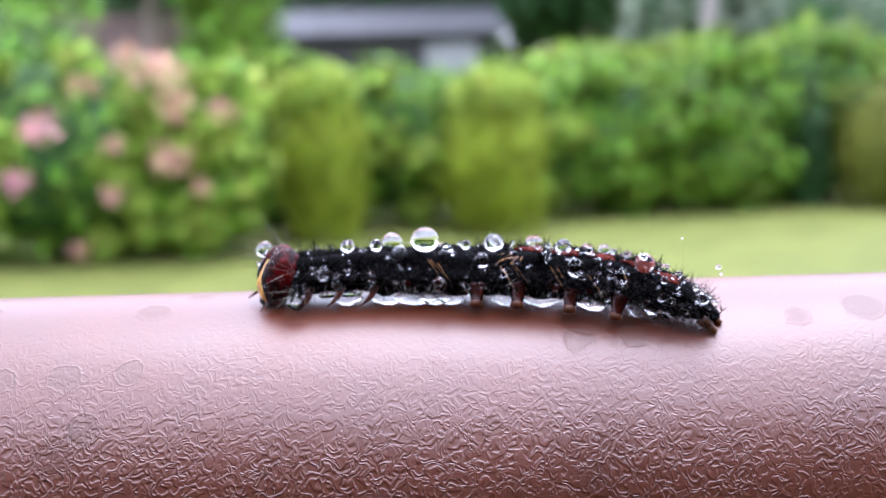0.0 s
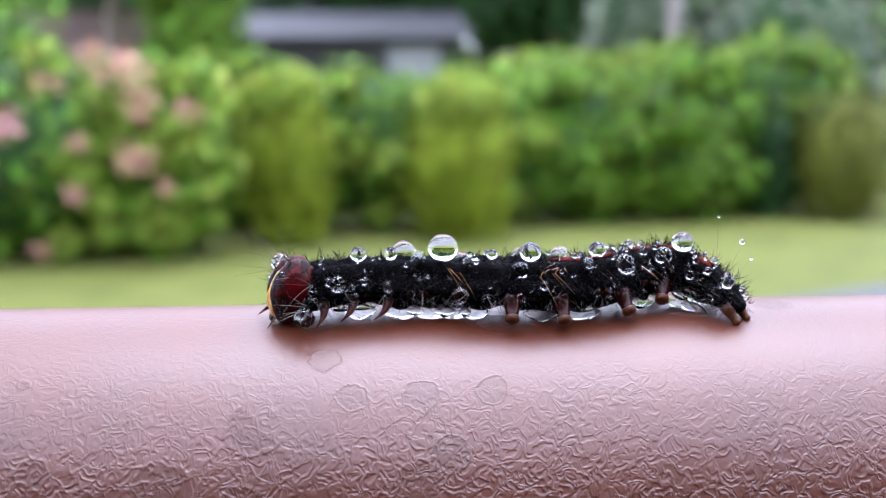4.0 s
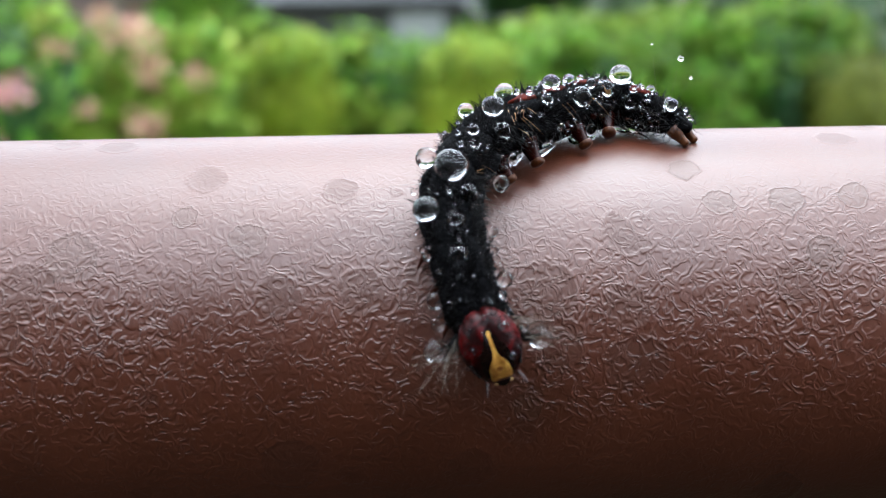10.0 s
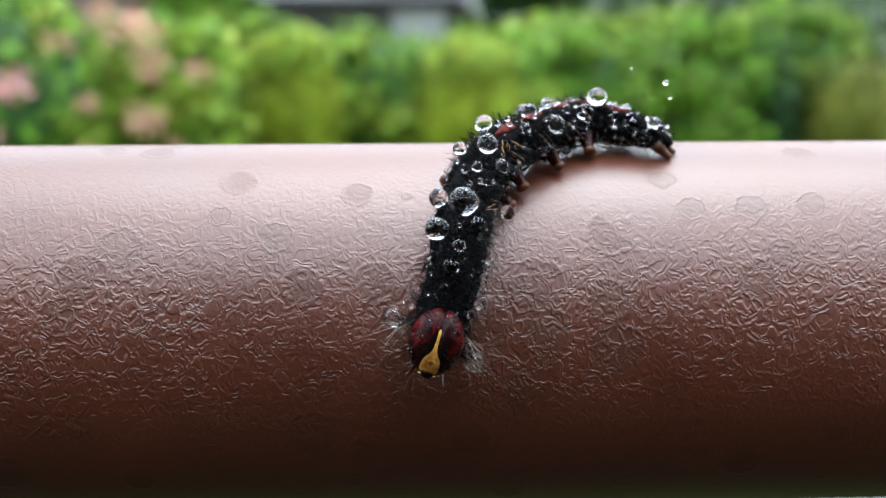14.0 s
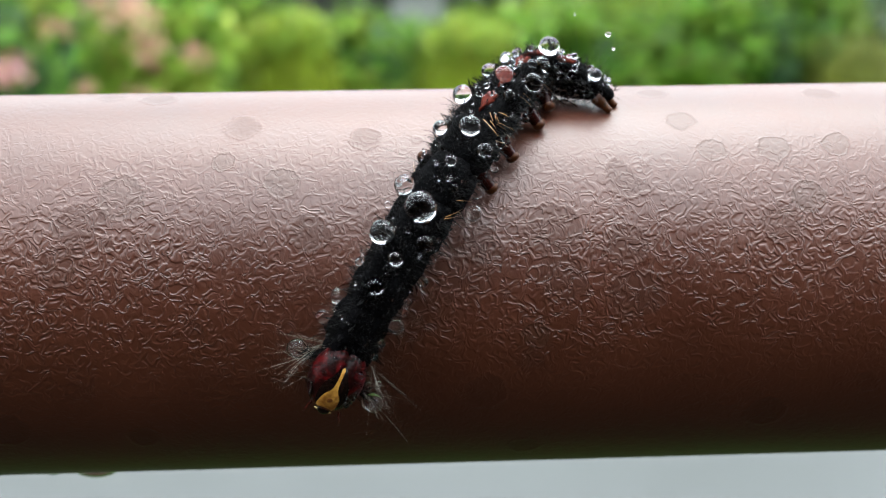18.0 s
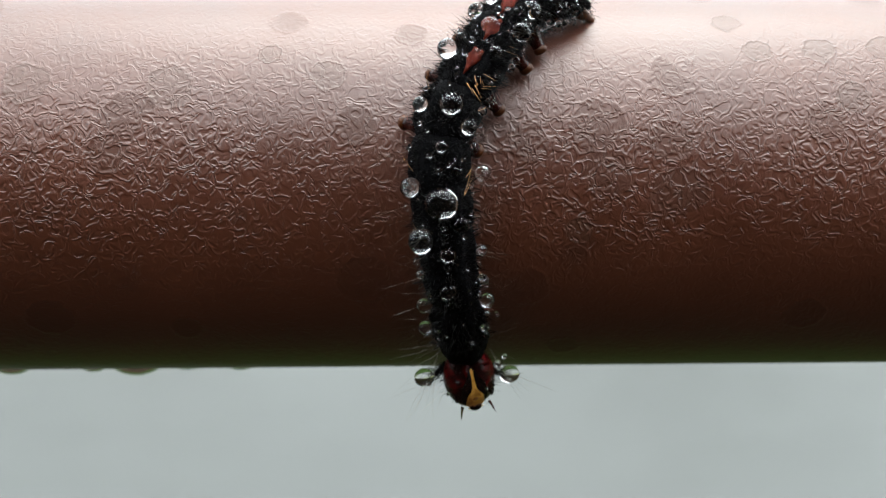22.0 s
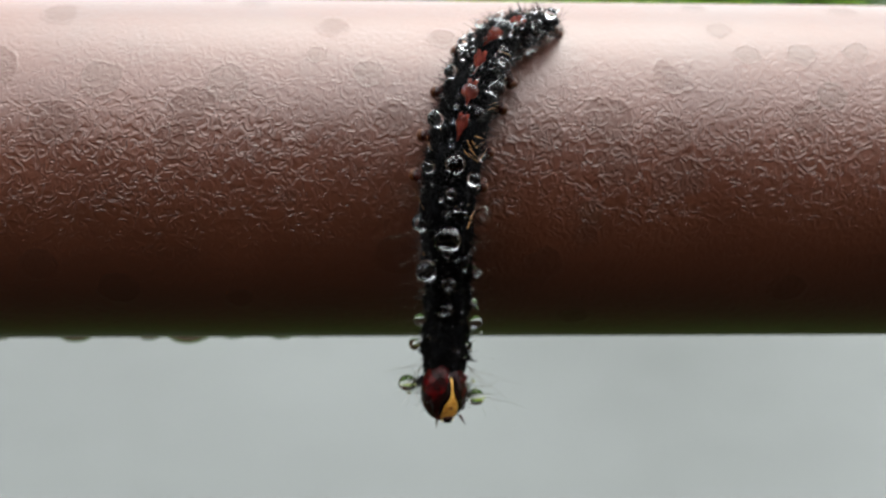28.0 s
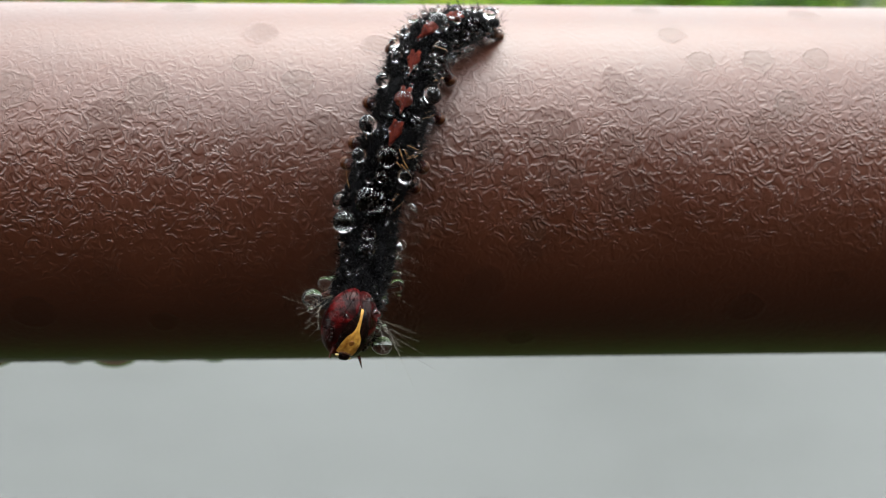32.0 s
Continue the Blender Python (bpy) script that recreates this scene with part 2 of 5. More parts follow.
# dried water stains on the rail: along the rail, degrees up from its front, radius
STAINS = [(-0.0727, 36.6, 0.0024), (-0.0589, 35.5, 0.0026), (-0.0434, 39.5, 0.0019), (0.0, 47.7, 0.0017),
          (0.0063, 47.8, 0.0018), (-0.0187, -4.2, 0.0014), (-0.0026, 60.2, 0.0015), (-0.0491, 46.7, 0.0012),
          (0.0128, 49.4, 0.0016), (0.0089, 32.3, 0.0018), (0.0588, 56.6, 0.0017), (0.0645, 57.0, 0.0016)]

M_RAIL = rail_paint()
M_WATER = water_glass()
M_BODY = surface("black_velvet_skin", (0.0015, 0.0015, 0.002), (0.005, 0.0045, 0.005), 500, 0.75, 5, 0.0005, 0.03)
M_HAIR = surface("black_bristle", (0.003, 0.003, 0.003), (0.009, 0.008, 0.008), 800, 0.55, 6, 0, 0.08)
M_PALE = surface("pale_hair", (0.07, 0.06, 0.045), (0.19, 0.165, 0.13), 800, 0.45)
M_ORANGE = surface("orange_hair", (0.2, 0.08, 0.016), (0.42, 0.2, 0.05), 900, 0.45)
M_HEAD = head_shell()
M_FACE_DARK = surface("black_face", (0.003, 0.0015, 0.0015), (0.01, 0.004, 0.003), 700, 0.25, 6, 0, 0.15)
M_YELLOW = surface("yellow_face", (0.36, 0.13, 0.012), (0.74, 0.42, 0.08), 900, 0.4, 4, 0.00005)
M_LEG = surface("red_brown_leg", (0.0116, 0.0017, 0.0013), (0.0275, 0.0033, 0.0022), 900, 0.25, 6, 0, 0.2)
M_HOOK = surface("red_hooked_leg", (0.022, 0.0045, 0.003), (0.085, 0.018, 0.008), 900, 0.35, 6, 0, 0.2)
M_AMBER = surface("amber_leg", (0.026, 0.006, 0.002), (0.085, 0.026, 0.007), 900, 0.35, 6, 0, 0.2)
M_LIP = surface("pale_lip", (0.5, 0.33, 0.10), (0.75, 0.58, 0.24), 900, 0.4)
M_OCHRE = surface("ochre_spot", (0.2, 0.06, 0.008), (0.36, 0.14, 0.02), 900, 0.4)
M_TAIL = surface("tail_foot", (0.03, 0.008, 0.003), (0.095, 0.032, 0.010), 700, 0.35, 6, 0, 0.2)
M_MARK = surface("red_mark", (0.0400, 0.0048, 0.0040), (0.1150, 0.0190, 0.0100), 900, 0.7, 6, 0.00006, 0.06)
M_BELLY = surface("grey_belly", (0.02, 0.02, 0.02), (0.12, 0.12, 0.12), 700, 0.25)

M_LAWN = surface("lawn", (0.056, 0.068, 0.009), (0.112, 0.124, 0.022), 3.0, 0.85, 9, 0.01, 0.2)
M_VERGE = surface("dark_grass", (0.006, 0.013, 0.0025), (0.018, 0.030, 0.0065), 6, 0.9, 9, 0.006, 0.05)
M_PATH = surface("wet_concrete", (0.0364, 0.0380, 0.0370), (0.0566, 0.0590, 0.0579), 0.6, 0.5, 12, 0.001, 0.3)
M_DECK = surface("unseen_dark_floor", (0.008, 0.005, 0.003), (0.020, 0.013, 0.008), 5, 0.9, 8, 0.001, 0.05)
M_WALL = surface("shade_wall", (0.020, 0.012, 0.007), (0.034, 0.020, 0.012), 2, 0.9, 12, 0.002, 0.1)
M_LEAF = surface("hedge_leaf", (0.0248, 0.0632, 0.0037), (0.1904, 0.3312, 0.0248), 4, 0.6, 8, 0, 0.15, 0.8)
# darkened copy of hedge_leaf, for the shade behind the hedge's lighter clumps
M_LEAF_MID = surface("mid_green_leaf", (0.0185, 0.0470, 0.0028), (0.1593, 0.2772, 0.0208), 4, 0.6, 8, 0, 0.15, 0.8)
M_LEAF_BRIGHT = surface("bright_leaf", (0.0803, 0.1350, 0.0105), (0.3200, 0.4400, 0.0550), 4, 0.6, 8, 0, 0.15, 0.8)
M_LEAF_YELLOW = surface("yellow_green_leaf", (0.164, 0.197, 0.018), (0.420, 0.470, 0.083), 4, 0.6, 8, 0, 0.15, 0.7)
M_LEAF_OLIVE = surface("olive_leaf", (0.092, 0.124, 0.005), (0.275, 0.335, 0.021), 4, 0.6, 8, 0, 0.12, 0.6)
M_LEAF_BROWN = surface("olive_brown_leaf", (0.045, 0.055, 0.006), (0.15, 0.16, 0.02), 4, 0.6, 8, 0, 0.12, 0.6)
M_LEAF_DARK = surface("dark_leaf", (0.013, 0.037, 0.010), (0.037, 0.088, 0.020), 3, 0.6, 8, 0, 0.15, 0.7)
M_LEAF_GREY = surface("grey_green_leaf", (0.0562, 0.0788, 0.0428), (0.1950, 0.2328, 0.1402), 4, 0.5, 8, 0, 0.4, 0.6)
M_PETAL = surface("salmon_petal", (0.3520, 0.1769, 0.1144), (0.5236, 0.3106, 0.2146), 9, 0.6, 5, 0, 0.3, 0.4)
M_PETAL_PINK = surface("pink_petal", (0.6, 0.24, 0.27), (0.8, 0.42, 0.44), 9, 0.6, 5, 0, 0.3, 0.4)
M_BARK = surface("bark", (0.10, 0.075, 0.055), (0.2, 0.16, 0.13), 12, 0.85, 6, 0.01)
M_PALE_BARK = surface("pale_bark", (0.1800, 0.1500, 0.1320), (0.3360, 0.2940, 0.2660), 9, 0.8, 6, 0.006)
M_ROOF = surface("grey_roof", (0.034, 0.034, 0.037), (0.066, 0.066, 0.070), 3, 0.75, 7, 0.004)
M_SHED = surface("dark_boards", (0.016, 0.016, 0.018), (0.045, 0.043, 0.045), 4, 0.7, 9, 0.004)
M_WHITE = surface("white_paint", (0.1800, 0.1850, 0.1900), (0.3000, 0.3060, 0.3120), 5, 0.55)
M_BRICK = surface("mauve_brick", (0.15, 0.10, 0.095), (0.25, 0.18, 0.17), 6, 0.85, 7, 0.004)


# ---- mesh helpers ----
def mesh_of(name, verts, faces, material, smooth=False):
    me = bpy.data.meshes.new(name)
    me.from_pydata([tuple(v) for v in verts], [], faces)
    me.update()
    me.materials.append(material)
    if smooth:
        me.polygons.foreach_set("use_smooth", [True] * len(me.polygons))
    return me


def part(name, me, parent, label="", m=None):
    ob = new(name, me)
    ob.parent = parent
    if m is not None:
        ob.matrix_basis = m
    if label:
        ob["label"] = label
    return ob


def grid_tube(rows, around, close=True):
    """Faces of a tube of `rows` rings of `around` points, with a cap point before and after."""
    faces = []
    for i in range(rows - 1):
        for j in range(around):
            a, b = i * around + j, i * around + (j + 1) % around
            faces.append((a, b, b + around, a + around))
    if close:
        first, last = rows * around, rows * around + 1
        for j in range(around):
            faces.append((first, (j + 1) % around, j))
            k = (rows - 1) * around
            faces.append((last, k + j, k + (j + 1) % around))
    return faces


def lathe(profile, around, name, material, wobble=0.0, seed=0, squash=1.0):
    """A turned body about z: profile rows are (radius, z)."""
    verts = []
    for r, z in profile:
        for j in range(around):
            a = 2 * math.pi * j / around
            k = 1 + wobble * noise.noise(Vector((math.cos(a) * 2 + seed, math.sin(a) * 2, z * 3000 % 97)))
            verts.append((r * k * math.cos(a), r * k * math.sin(a) * squash, z))
    verts += [(0, 0, profile[0][1]), (0, 0, profile[-1][1])]
    return mesh_of(name, verts, grid_tube(len(profile), around), material, True)


def box_mesh(name, lo, hi, material, bevel=0.0):
    bm = bmesh.new()
    bmesh.ops.create_cube(bm, size=1)
    for v in bm.verts:
        v.co = [l + (c + 0.5) * (h - l) for l, h, c in zip(lo, hi, v.co)]
    if bevel:
        bmesh.ops.bevel(bm, geom=bm.edges[:], offset=bevel, segments=2, affect="EDGES")
    me = bpy.data.meshes.new(name)
    bm.to_mesh(me)
    bm.free()
    me.materials.append(material)
    return me


class Hairs:
    """Collects thin bent three-sided hairs into one mesh."""

    def __init__(self):
        self.v, self.f = [], []

    def add(self, root, way, length, thick, bend=(0, 0, 0), steps=3):
        way, bend, root = Vector(way).normalized(), Vector(bend), Vector(root)
        side = way.orthogonal().normalized()
        other = way.cross(side)
        s = len(self.v)
        for k in range(steps):
            u = k / steps
            c = root + way * length * u + bend * length * u * u
            r = thick * (1 - 0.8 * u)
            for j in range(3):
                a = 2.0944 * j
                self.v.append(c + (side * math.cos(a) + other * math.sin(a)) * r)
        self.v.append(root + way * length + bend * length)
        for k in range(steps - 1):
            for j in range(3):
                a, b = s + 3 * k + j, s + 3 * k + (j + 1) % 3
                self.f.append((a, b, b + 3, a + 3))
        k = s + 3 * (steps - 1)
        for j in range(3):
            self.f.append((k + j, k + (j + 1) % 3, s + 3 * steps))

    def mesh(self, name, material):
        return mesh_of(name, self.v, self.f, material)


# ---- ground, path, rail and the unseen floor and wall ----
def ground_sheet():
    v, f = [], []
    xs = [-800, -200, -60, -20, -8, -3, 0, 3, 8, 20, 60, 200, 800]
    for y in xs:
        for x in xs:
            v.append((x, y, 0.0))
    k = len(xs)
    for j in range(k - 1):
        for i in range(k - 1):
            a = j * k + i
            f.append((a, a + 1, a + k + 1, a + k))
    return tagged(new("ground", mesh_of("ground", v, f, M_LAWN)), "short yellow-green mown lawn in overcast light", "lawn", kind="structure")


def path_strip():
    # a concrete strip, slightly skewed to the rail, 2 cm proud with a rounded edge
    near, far = lambda x: 1.72 + 0.40 * x, lambda x: 4.09 + 0.52 * x
    v, f = [], []
    xs = [-9, -4, -2, -1, 0, 1, 2, 4, 9]
    for x in xs:
        a, b = near(x), max(far(x), near(x) + 0.5)
        v += [(x, a - 0.03, -0.01), (x, a - 0.03, 0.015), (x, a, 0.022), (x, b, 0.022), (x, b + 0.03, 0.015), (x, b + 0.03, -0.01)]
    for i in range(len(xs) - 1):
        for j in range(5):
            a = i * 6 + j
            f.append((a, a + 6, a + 7, a + 1))
    return tagged(new("path", mesh_of("path", v, f, M_PATH)), "pale grey wet concrete garden path", "path", kind="structure")


def make_rail():
    around, length = 160, 1.6
    ob = new("handrail")
    ob.matrix_basis = pose(0, 0, RAIL_Z)
    verts = []
    xs = [-length / 2 + length * i / 64 for i in range(65)]
    for x in xs:
        for j in range(around):
            a = 2 * math.pi * j / around
            verts.append((x, RAIL_R * math.cos(a), RAIL_R * math.sin(a)))
    verts += [(xs[0], 0, 0), (xs[-1], 0, 0)]
    part("pipe", mesh_of("pipe", verts, grid_tube(65, around), M_RAIL, True), ob)
    post = lathe([(0.0165, -RAIL_Z), (0.0165, -RAIL_R * 0.6)], 32, "post", M_RAIL)
    flange = lathe([(0.045, -RAIL_Z), (0.045, -RAIL_Z + 0.006), (0.04, -RAIL_Z + 0.008), (0.02, -RAIL_Z + 0.009)], 32, "flange", M_RAIL)
    for x in (-0.74, 0.74):
        p = part("post", post, ob, "", pose(x, 0, 0))
        part("flange", flange, p)
    tagged(ob, "brown-painted round steel handrail, wet and crinkled", "handrail", kind="structure")
    return ob


def rail_shade():
    # unseen floor and wall, added to keep the rail's front dark
    tagged(new("deck", box_mesh("deck", (-14, -3.4, -0.02), (14, 0.45, 0.012), M_DECK, 0.004)), "unseen dark floor under the rail, added to darken its lower front", "deck", kind="structure")
    tagged(new("wall_south", box_mesh("wall_south", (-14, -3.6, 0), (14, -3.4, 4.2), M_WALL)), "unseen plain wall behind the rail, added to shade its front", "wall", kind="structure")


def unseen_verge():
    # out of view; added dark so that the rail's bottom edge reflects less light
    v, f = [], []
    xs = [-3, -2, -1, 0, 1, 2, 3]
    for x in xs:
        v += [(x, 0.455, 0.004), (x, max(1.67 + 0.40 * x, 0.46), 0.004)]
    for i in range(len(xs) - 1):
        f.append((2 * i, 2 * i + 2, 2 * i + 3, 2 * i + 1))
    return tagged(new("unseen_verge", mesh_of("unseen_verge", v, f, M_VERGE)), "unseen dark grass before the path, added to darken the rail's underside", "grass", kind="structure")


ground_sheet()
path_strip()
unseen_verge()
rail = make_rail()
rail_shade()

# water hanging in a line under the rail
def pendant(x, w, h, tilt):
    prof = []
    for k in range(9):
        u = k / 8
        prof.append((w * math.sqrt(max(1 - u ** 2.2, 0.0)) * (1 - 0.25 * u) + 1e-6, 0.0007 - (h + 0.0007) * u))
    ob = new("hanging_drop", lathe(prof, 20, "hanging_drop", M_WATER, 0.05, x * 90, 0.8))
    a = radians(-90 + tilt)
    ob.matrix_basis = pose(x, -RAIL_R * math.cos(a), RAIL_Z + RAIL_R * math.sin(a) + 0.0001)
    return tagged(ob, "clear water drop hanging under the brown rail", "water drop", "drops under the rail")


for x, w, h in ((-0.0711, 0.0022, 0.0007), (-0.0662, 0.0034, 0.0011), (-0.0605, 0.0026, 0.0005), (-0.0545, 0.0024, 0.0006),
                (-0.0502, 0.0018, 0.0004), (-0.0802, 0.0028, 0.0009), (0.0135, 0.002, 0.0003), (-0.009, 0.0016, 0.0003), (-0.0895, 0.002, 0.0006)):
    pendant(x, w, h, 8)


# ---- the caterpillar ----
# control stations along the body, as shares of its length from the head
STATIONS = (0.035, 0.18, 0.36, 0.48, 0.60, 0.80, 1.0)
SEG_AT = [0.055 + 0.0745 * i for i in range(1, 13)]
caterpillar = new("caterpillar")
tagged(caterpillar, "black hairy caterpillar with red head and water beads on the rail", "caterpillar")
rng = random.Random(7)


def droplet_mesh(seed):
    """A water bead, slightly uneven and flattened below."""
    bm = bmesh.new()
    bmesh.ops.create_icosphere(bm, subdivisions=4, radius=1.0)
    for v in bm.verts:
        k = 1 + 0.07 * noise.noise(v.co * 0.8 + Vector((seed * 7.1, 0, 0))) + 0.03 * noise.noise(v.co * 1.9 + Vector((0, seed * 5.3, 0)))
        v.co *= k
        v.co.z *= 0.96 if v.co.z > 0 else 0.84
    me = bpy.data.meshes.new("water_bead")
    bm.to_mesh(me)
    bm.free()
    me.materials.append(M_WATER)
    me.polygons.foreach_set("use_smooth", [True] * len(me.polygons))
    return me


BEADS = [droplet_mesh(k) for k in range(6)]
BEAD = BEADS[0]


def body_radius(i):
    """Half width of the segment: slim behind the head, full in the middle, narrow at the tail."""
    return (2.78, 2.85, 2.95, 3.05, 3.1, 3.15, 3.12, 3.05, 2.95, 2.75, 2.4, 1.8)[i] * 0.87e-3


SEG_HALF = 0.0033


def segment_mesh(i):
    r, half = body_radius(i), SEG_HALF
    rows, around, verts = 13, 36, []
    for k in range(rows):
        u = -1 + 2 * (k + 0.5) / rows
        env = (1 - abs(u) ** 2.6) ** 0.5
        env = 0.5 + 0.5 * env
        if i == 11 and u < 0.3:
            env *= 1 - 0.62 * ((0.3 - u) / 1.3) ** 1.6
        for j in range(around):
            a = 2 * math.pi * j / around
            lump = 1 + 0.11 * math.cos(6 * a) * (1 - u * u) + 0.13 * noise.noise(Vector((u * 1.7, math.cos(a) * 2, math.sin(a) * 2 + i * 5)))
            lump += 0.06 * noise.noise(Vector((u * 6, math.cos(a) * 6, math.sin(a) * 6 + i * 3)))
            y, z = math.cos(a) * r * env * lump, math.sin(a) * r * env * lump
            z *= 0.95 if z > 0 else 0.86
            verts.append((u * half, y, z))
    verts += [(-half, 0, 0), (half, 0, 0)]
    return mesh_of("body_segment", verts, grid_tube(rows, around), M_BODY, True)


def on_skin(i, u, a, lift=0.0):
    """A point of segment i: u along it (-1..1), a degrees from the back, towards its left."""
    r = body_radius(i) * (0.5 + 0.5 * (1 - abs(u) ** 2.6) ** 0.5) + lift
    z = math.cos(radians(a))
    return Vector((u * SEG_HALF, math.sin(radians(a)) * r, z * r * (0.95 if z > 0 else 0.86)))


MM = 0.001
# segment, place along it, degrees from the back, radius (mm), height over the hair (mm)
BEAD_ROWS = [
        (0, 0.25, -95, 0.72, 0.5), (0, -0.12, -49, 0.23, 0), (0, 0.06, 61, 0.28, 0), (0, -0.26, 79, 0.24, 1.2), (0, 0.12, 63, 0.4, 0),
        (1, 0.0, -9, 0.8, -0.2), (1, 0.25, -54, 0.22, 0), (1, 0.77, 73, 0.78, 0.6), (1, 0.85, -95, 0.75, 0.5), (1, -0.61, -96, 0.28, 0.4), (1, 0.33, 101, 0.7, 0),
        (2, -0.27, -43, 1.2, 0.1), (2, -0.59, 31, 0.85, 0), (2, 0.2, 1, 0.73, -0.1), (2, 0.3, 82, 0.54, 0.3), (2, 0.35, 96, 0.5, 0),
        (3, -0.23, -3, 1.48, 0), (3, -0.04, -93, 0.32, 0.4), (3, 0.2, 62, 0.2, 0),
        (4, 0.71, -65, 1.05, 0), (4, 0.27, 29, 0.5, 0), (4, 0.35, 90, 0.82, 0.8), (4, 0.28, -2, 0.32, 0), (4, -0.4, 2, 0.56, 0), (4, -0.16, -20, 0.27, 0), (4, -0.4, 108, 0.75, 0), (4, 0.1, 16, 0.36, 0),
        (5, 0.15, -51, 0.8, 0), (5, -0.08, 2, 1.05, 0), (5, 0.27, 46, 0.8, 0), (5, 0.26, 91, 0.38, 0.5), (5, 0.82, -25, 0.22, 0), (5, -0.38, -39, 0.22, 0), (5, -0.44, -71, 0.22, 0), (5, -0.44, 71, 0.5, 0),
        (6, 0.03, -52, 1.0, 0.1), (6, -0.19, 1, 0.33, 0), (6, -0.01, -19, 0.33, 0), (6, -0.49, -20, 0.33, 0), (6, -0.5, 29, 0.6, 0), (6, 0.75, -9, 0.27, 0), (6, 0.61, 96, 0.27, 0.4), (6, 0.5, 30, 0.36, 0),
        (7, 0.16, 0, 0.9, 0), (7, -0.5, -55, 0.78, 0), (7, -0.32, 50, 1.0, 0.1), (7, 0.58, -47, 0.22, 0), (7, 0.44, -22, 0.22, 0), (7, 0.75, 28, 0.42, 0), (7, 0.22, 89, 0.45, 0), (7, 0.24, 69, 0.2, 0), (7, 0.3, 112, 0.4, 0),
        (8, 0.05, -33, 0.62, 0), (8, 0.1, 28, 0.51, 0), (8, -0.33, 52, 0.56, 0), (8, 0.47, -5, 0.42, 0), (8, -0.25, -20, 0.36, 0), (8, 0.12, 66, 0.4, 0), (8, -0.25, 88, 0.28, 0), (8, 0.3, 130, 0.55, 0), (8, -0.6, -62, 0.6, 0),
        (9, -0.21, 14, 1.1, 0.2), (9, 0.38, 50, 0.9, 0), (9, 0.45, -41, 0.51, 0), (9, 0.05, -26, 0.34, 0), (9, 0.34, 80, 0.36, 0), (9, 0.4, 112, 0.23, 0), (9, -0.4, -66, 0.55, 0),
        (10, 0.08, 23, 0.46, 0), (10, -0.06, 66, 0.46, 0), (10, -0.24, -20, 0.42, 0), (10, 0.33, 80, 0.4, 0), (10, -0.45, 36, 0.4, 0), (10, 0.3, -48, 0.5, 0),
        (11, 0.4, 41, 0.53, 0), (11, -0.1, 87, 0.34, 0), (11, 0.05, -22, 0.36, 0), (11, -0.27, 20, 0.72, 0), (11, 0.44, 66, 0.5, 0), (11, 0.1, -58, 0.45, 0)]
LARGE_BEADS = [row for row in BEAD_ROWS if row[3] > 0.4]


def free_of_large(row):
    """True where a small bead would not sit in a larger one."""
    for big in LARGE_BEADS:
        along, round_ = ((row[0] - big[0]) * 3.9 + (big[1] - row[1]) * 3.0), (row[2] - big[2]) * 0.06
        if math.hypot(along, round_) < big[3] + row[3]:
            return False
    return True


SMALL_BEADS = [(i, rng.uniform(-0.8, 0.8), rng.gauss(0, 52), rng.choice((0.08, 0.1, 0.13, 0.17, 0.22)), rng.uniform(-0.1, 0.6)) for i in range(12) for _ in range(12 if i < 6 else 22)]
SMALL_BEADS += [(i, rng.uniform(-0.7, 0.7), rng.choice((-1, 1)) * rng.uniform(62, 118), rng.choice((0.14, 0.2, 0.28, 0.4)), rng.uniform(-0.1, 0.3)) for i in range(12) for _ in range(7 if i < 8 else 12)]
BEAD_ROWS += [row for row in SMALL_BEADS if free_of_large(row)]


def bead_centre(i, u, a, r, lift):
    n = Vector((0, math.sin(radians(a)), math.cos(radians(a))))
    return on_skin(i, u, a) + n * (r * 0.46 + 0.24 + lift) * MM


def clear_of_beads(i, root, tip):
    for row in BEAD_ROWS:
        if row[0] == i and row[3] > 0.3:
            c, r = bead_centre(*row), row[3] * MM * 1.08
            if min((root.lerp(tip, k / 4) - c).length for k in range(5)) < r:
                return False
    return True


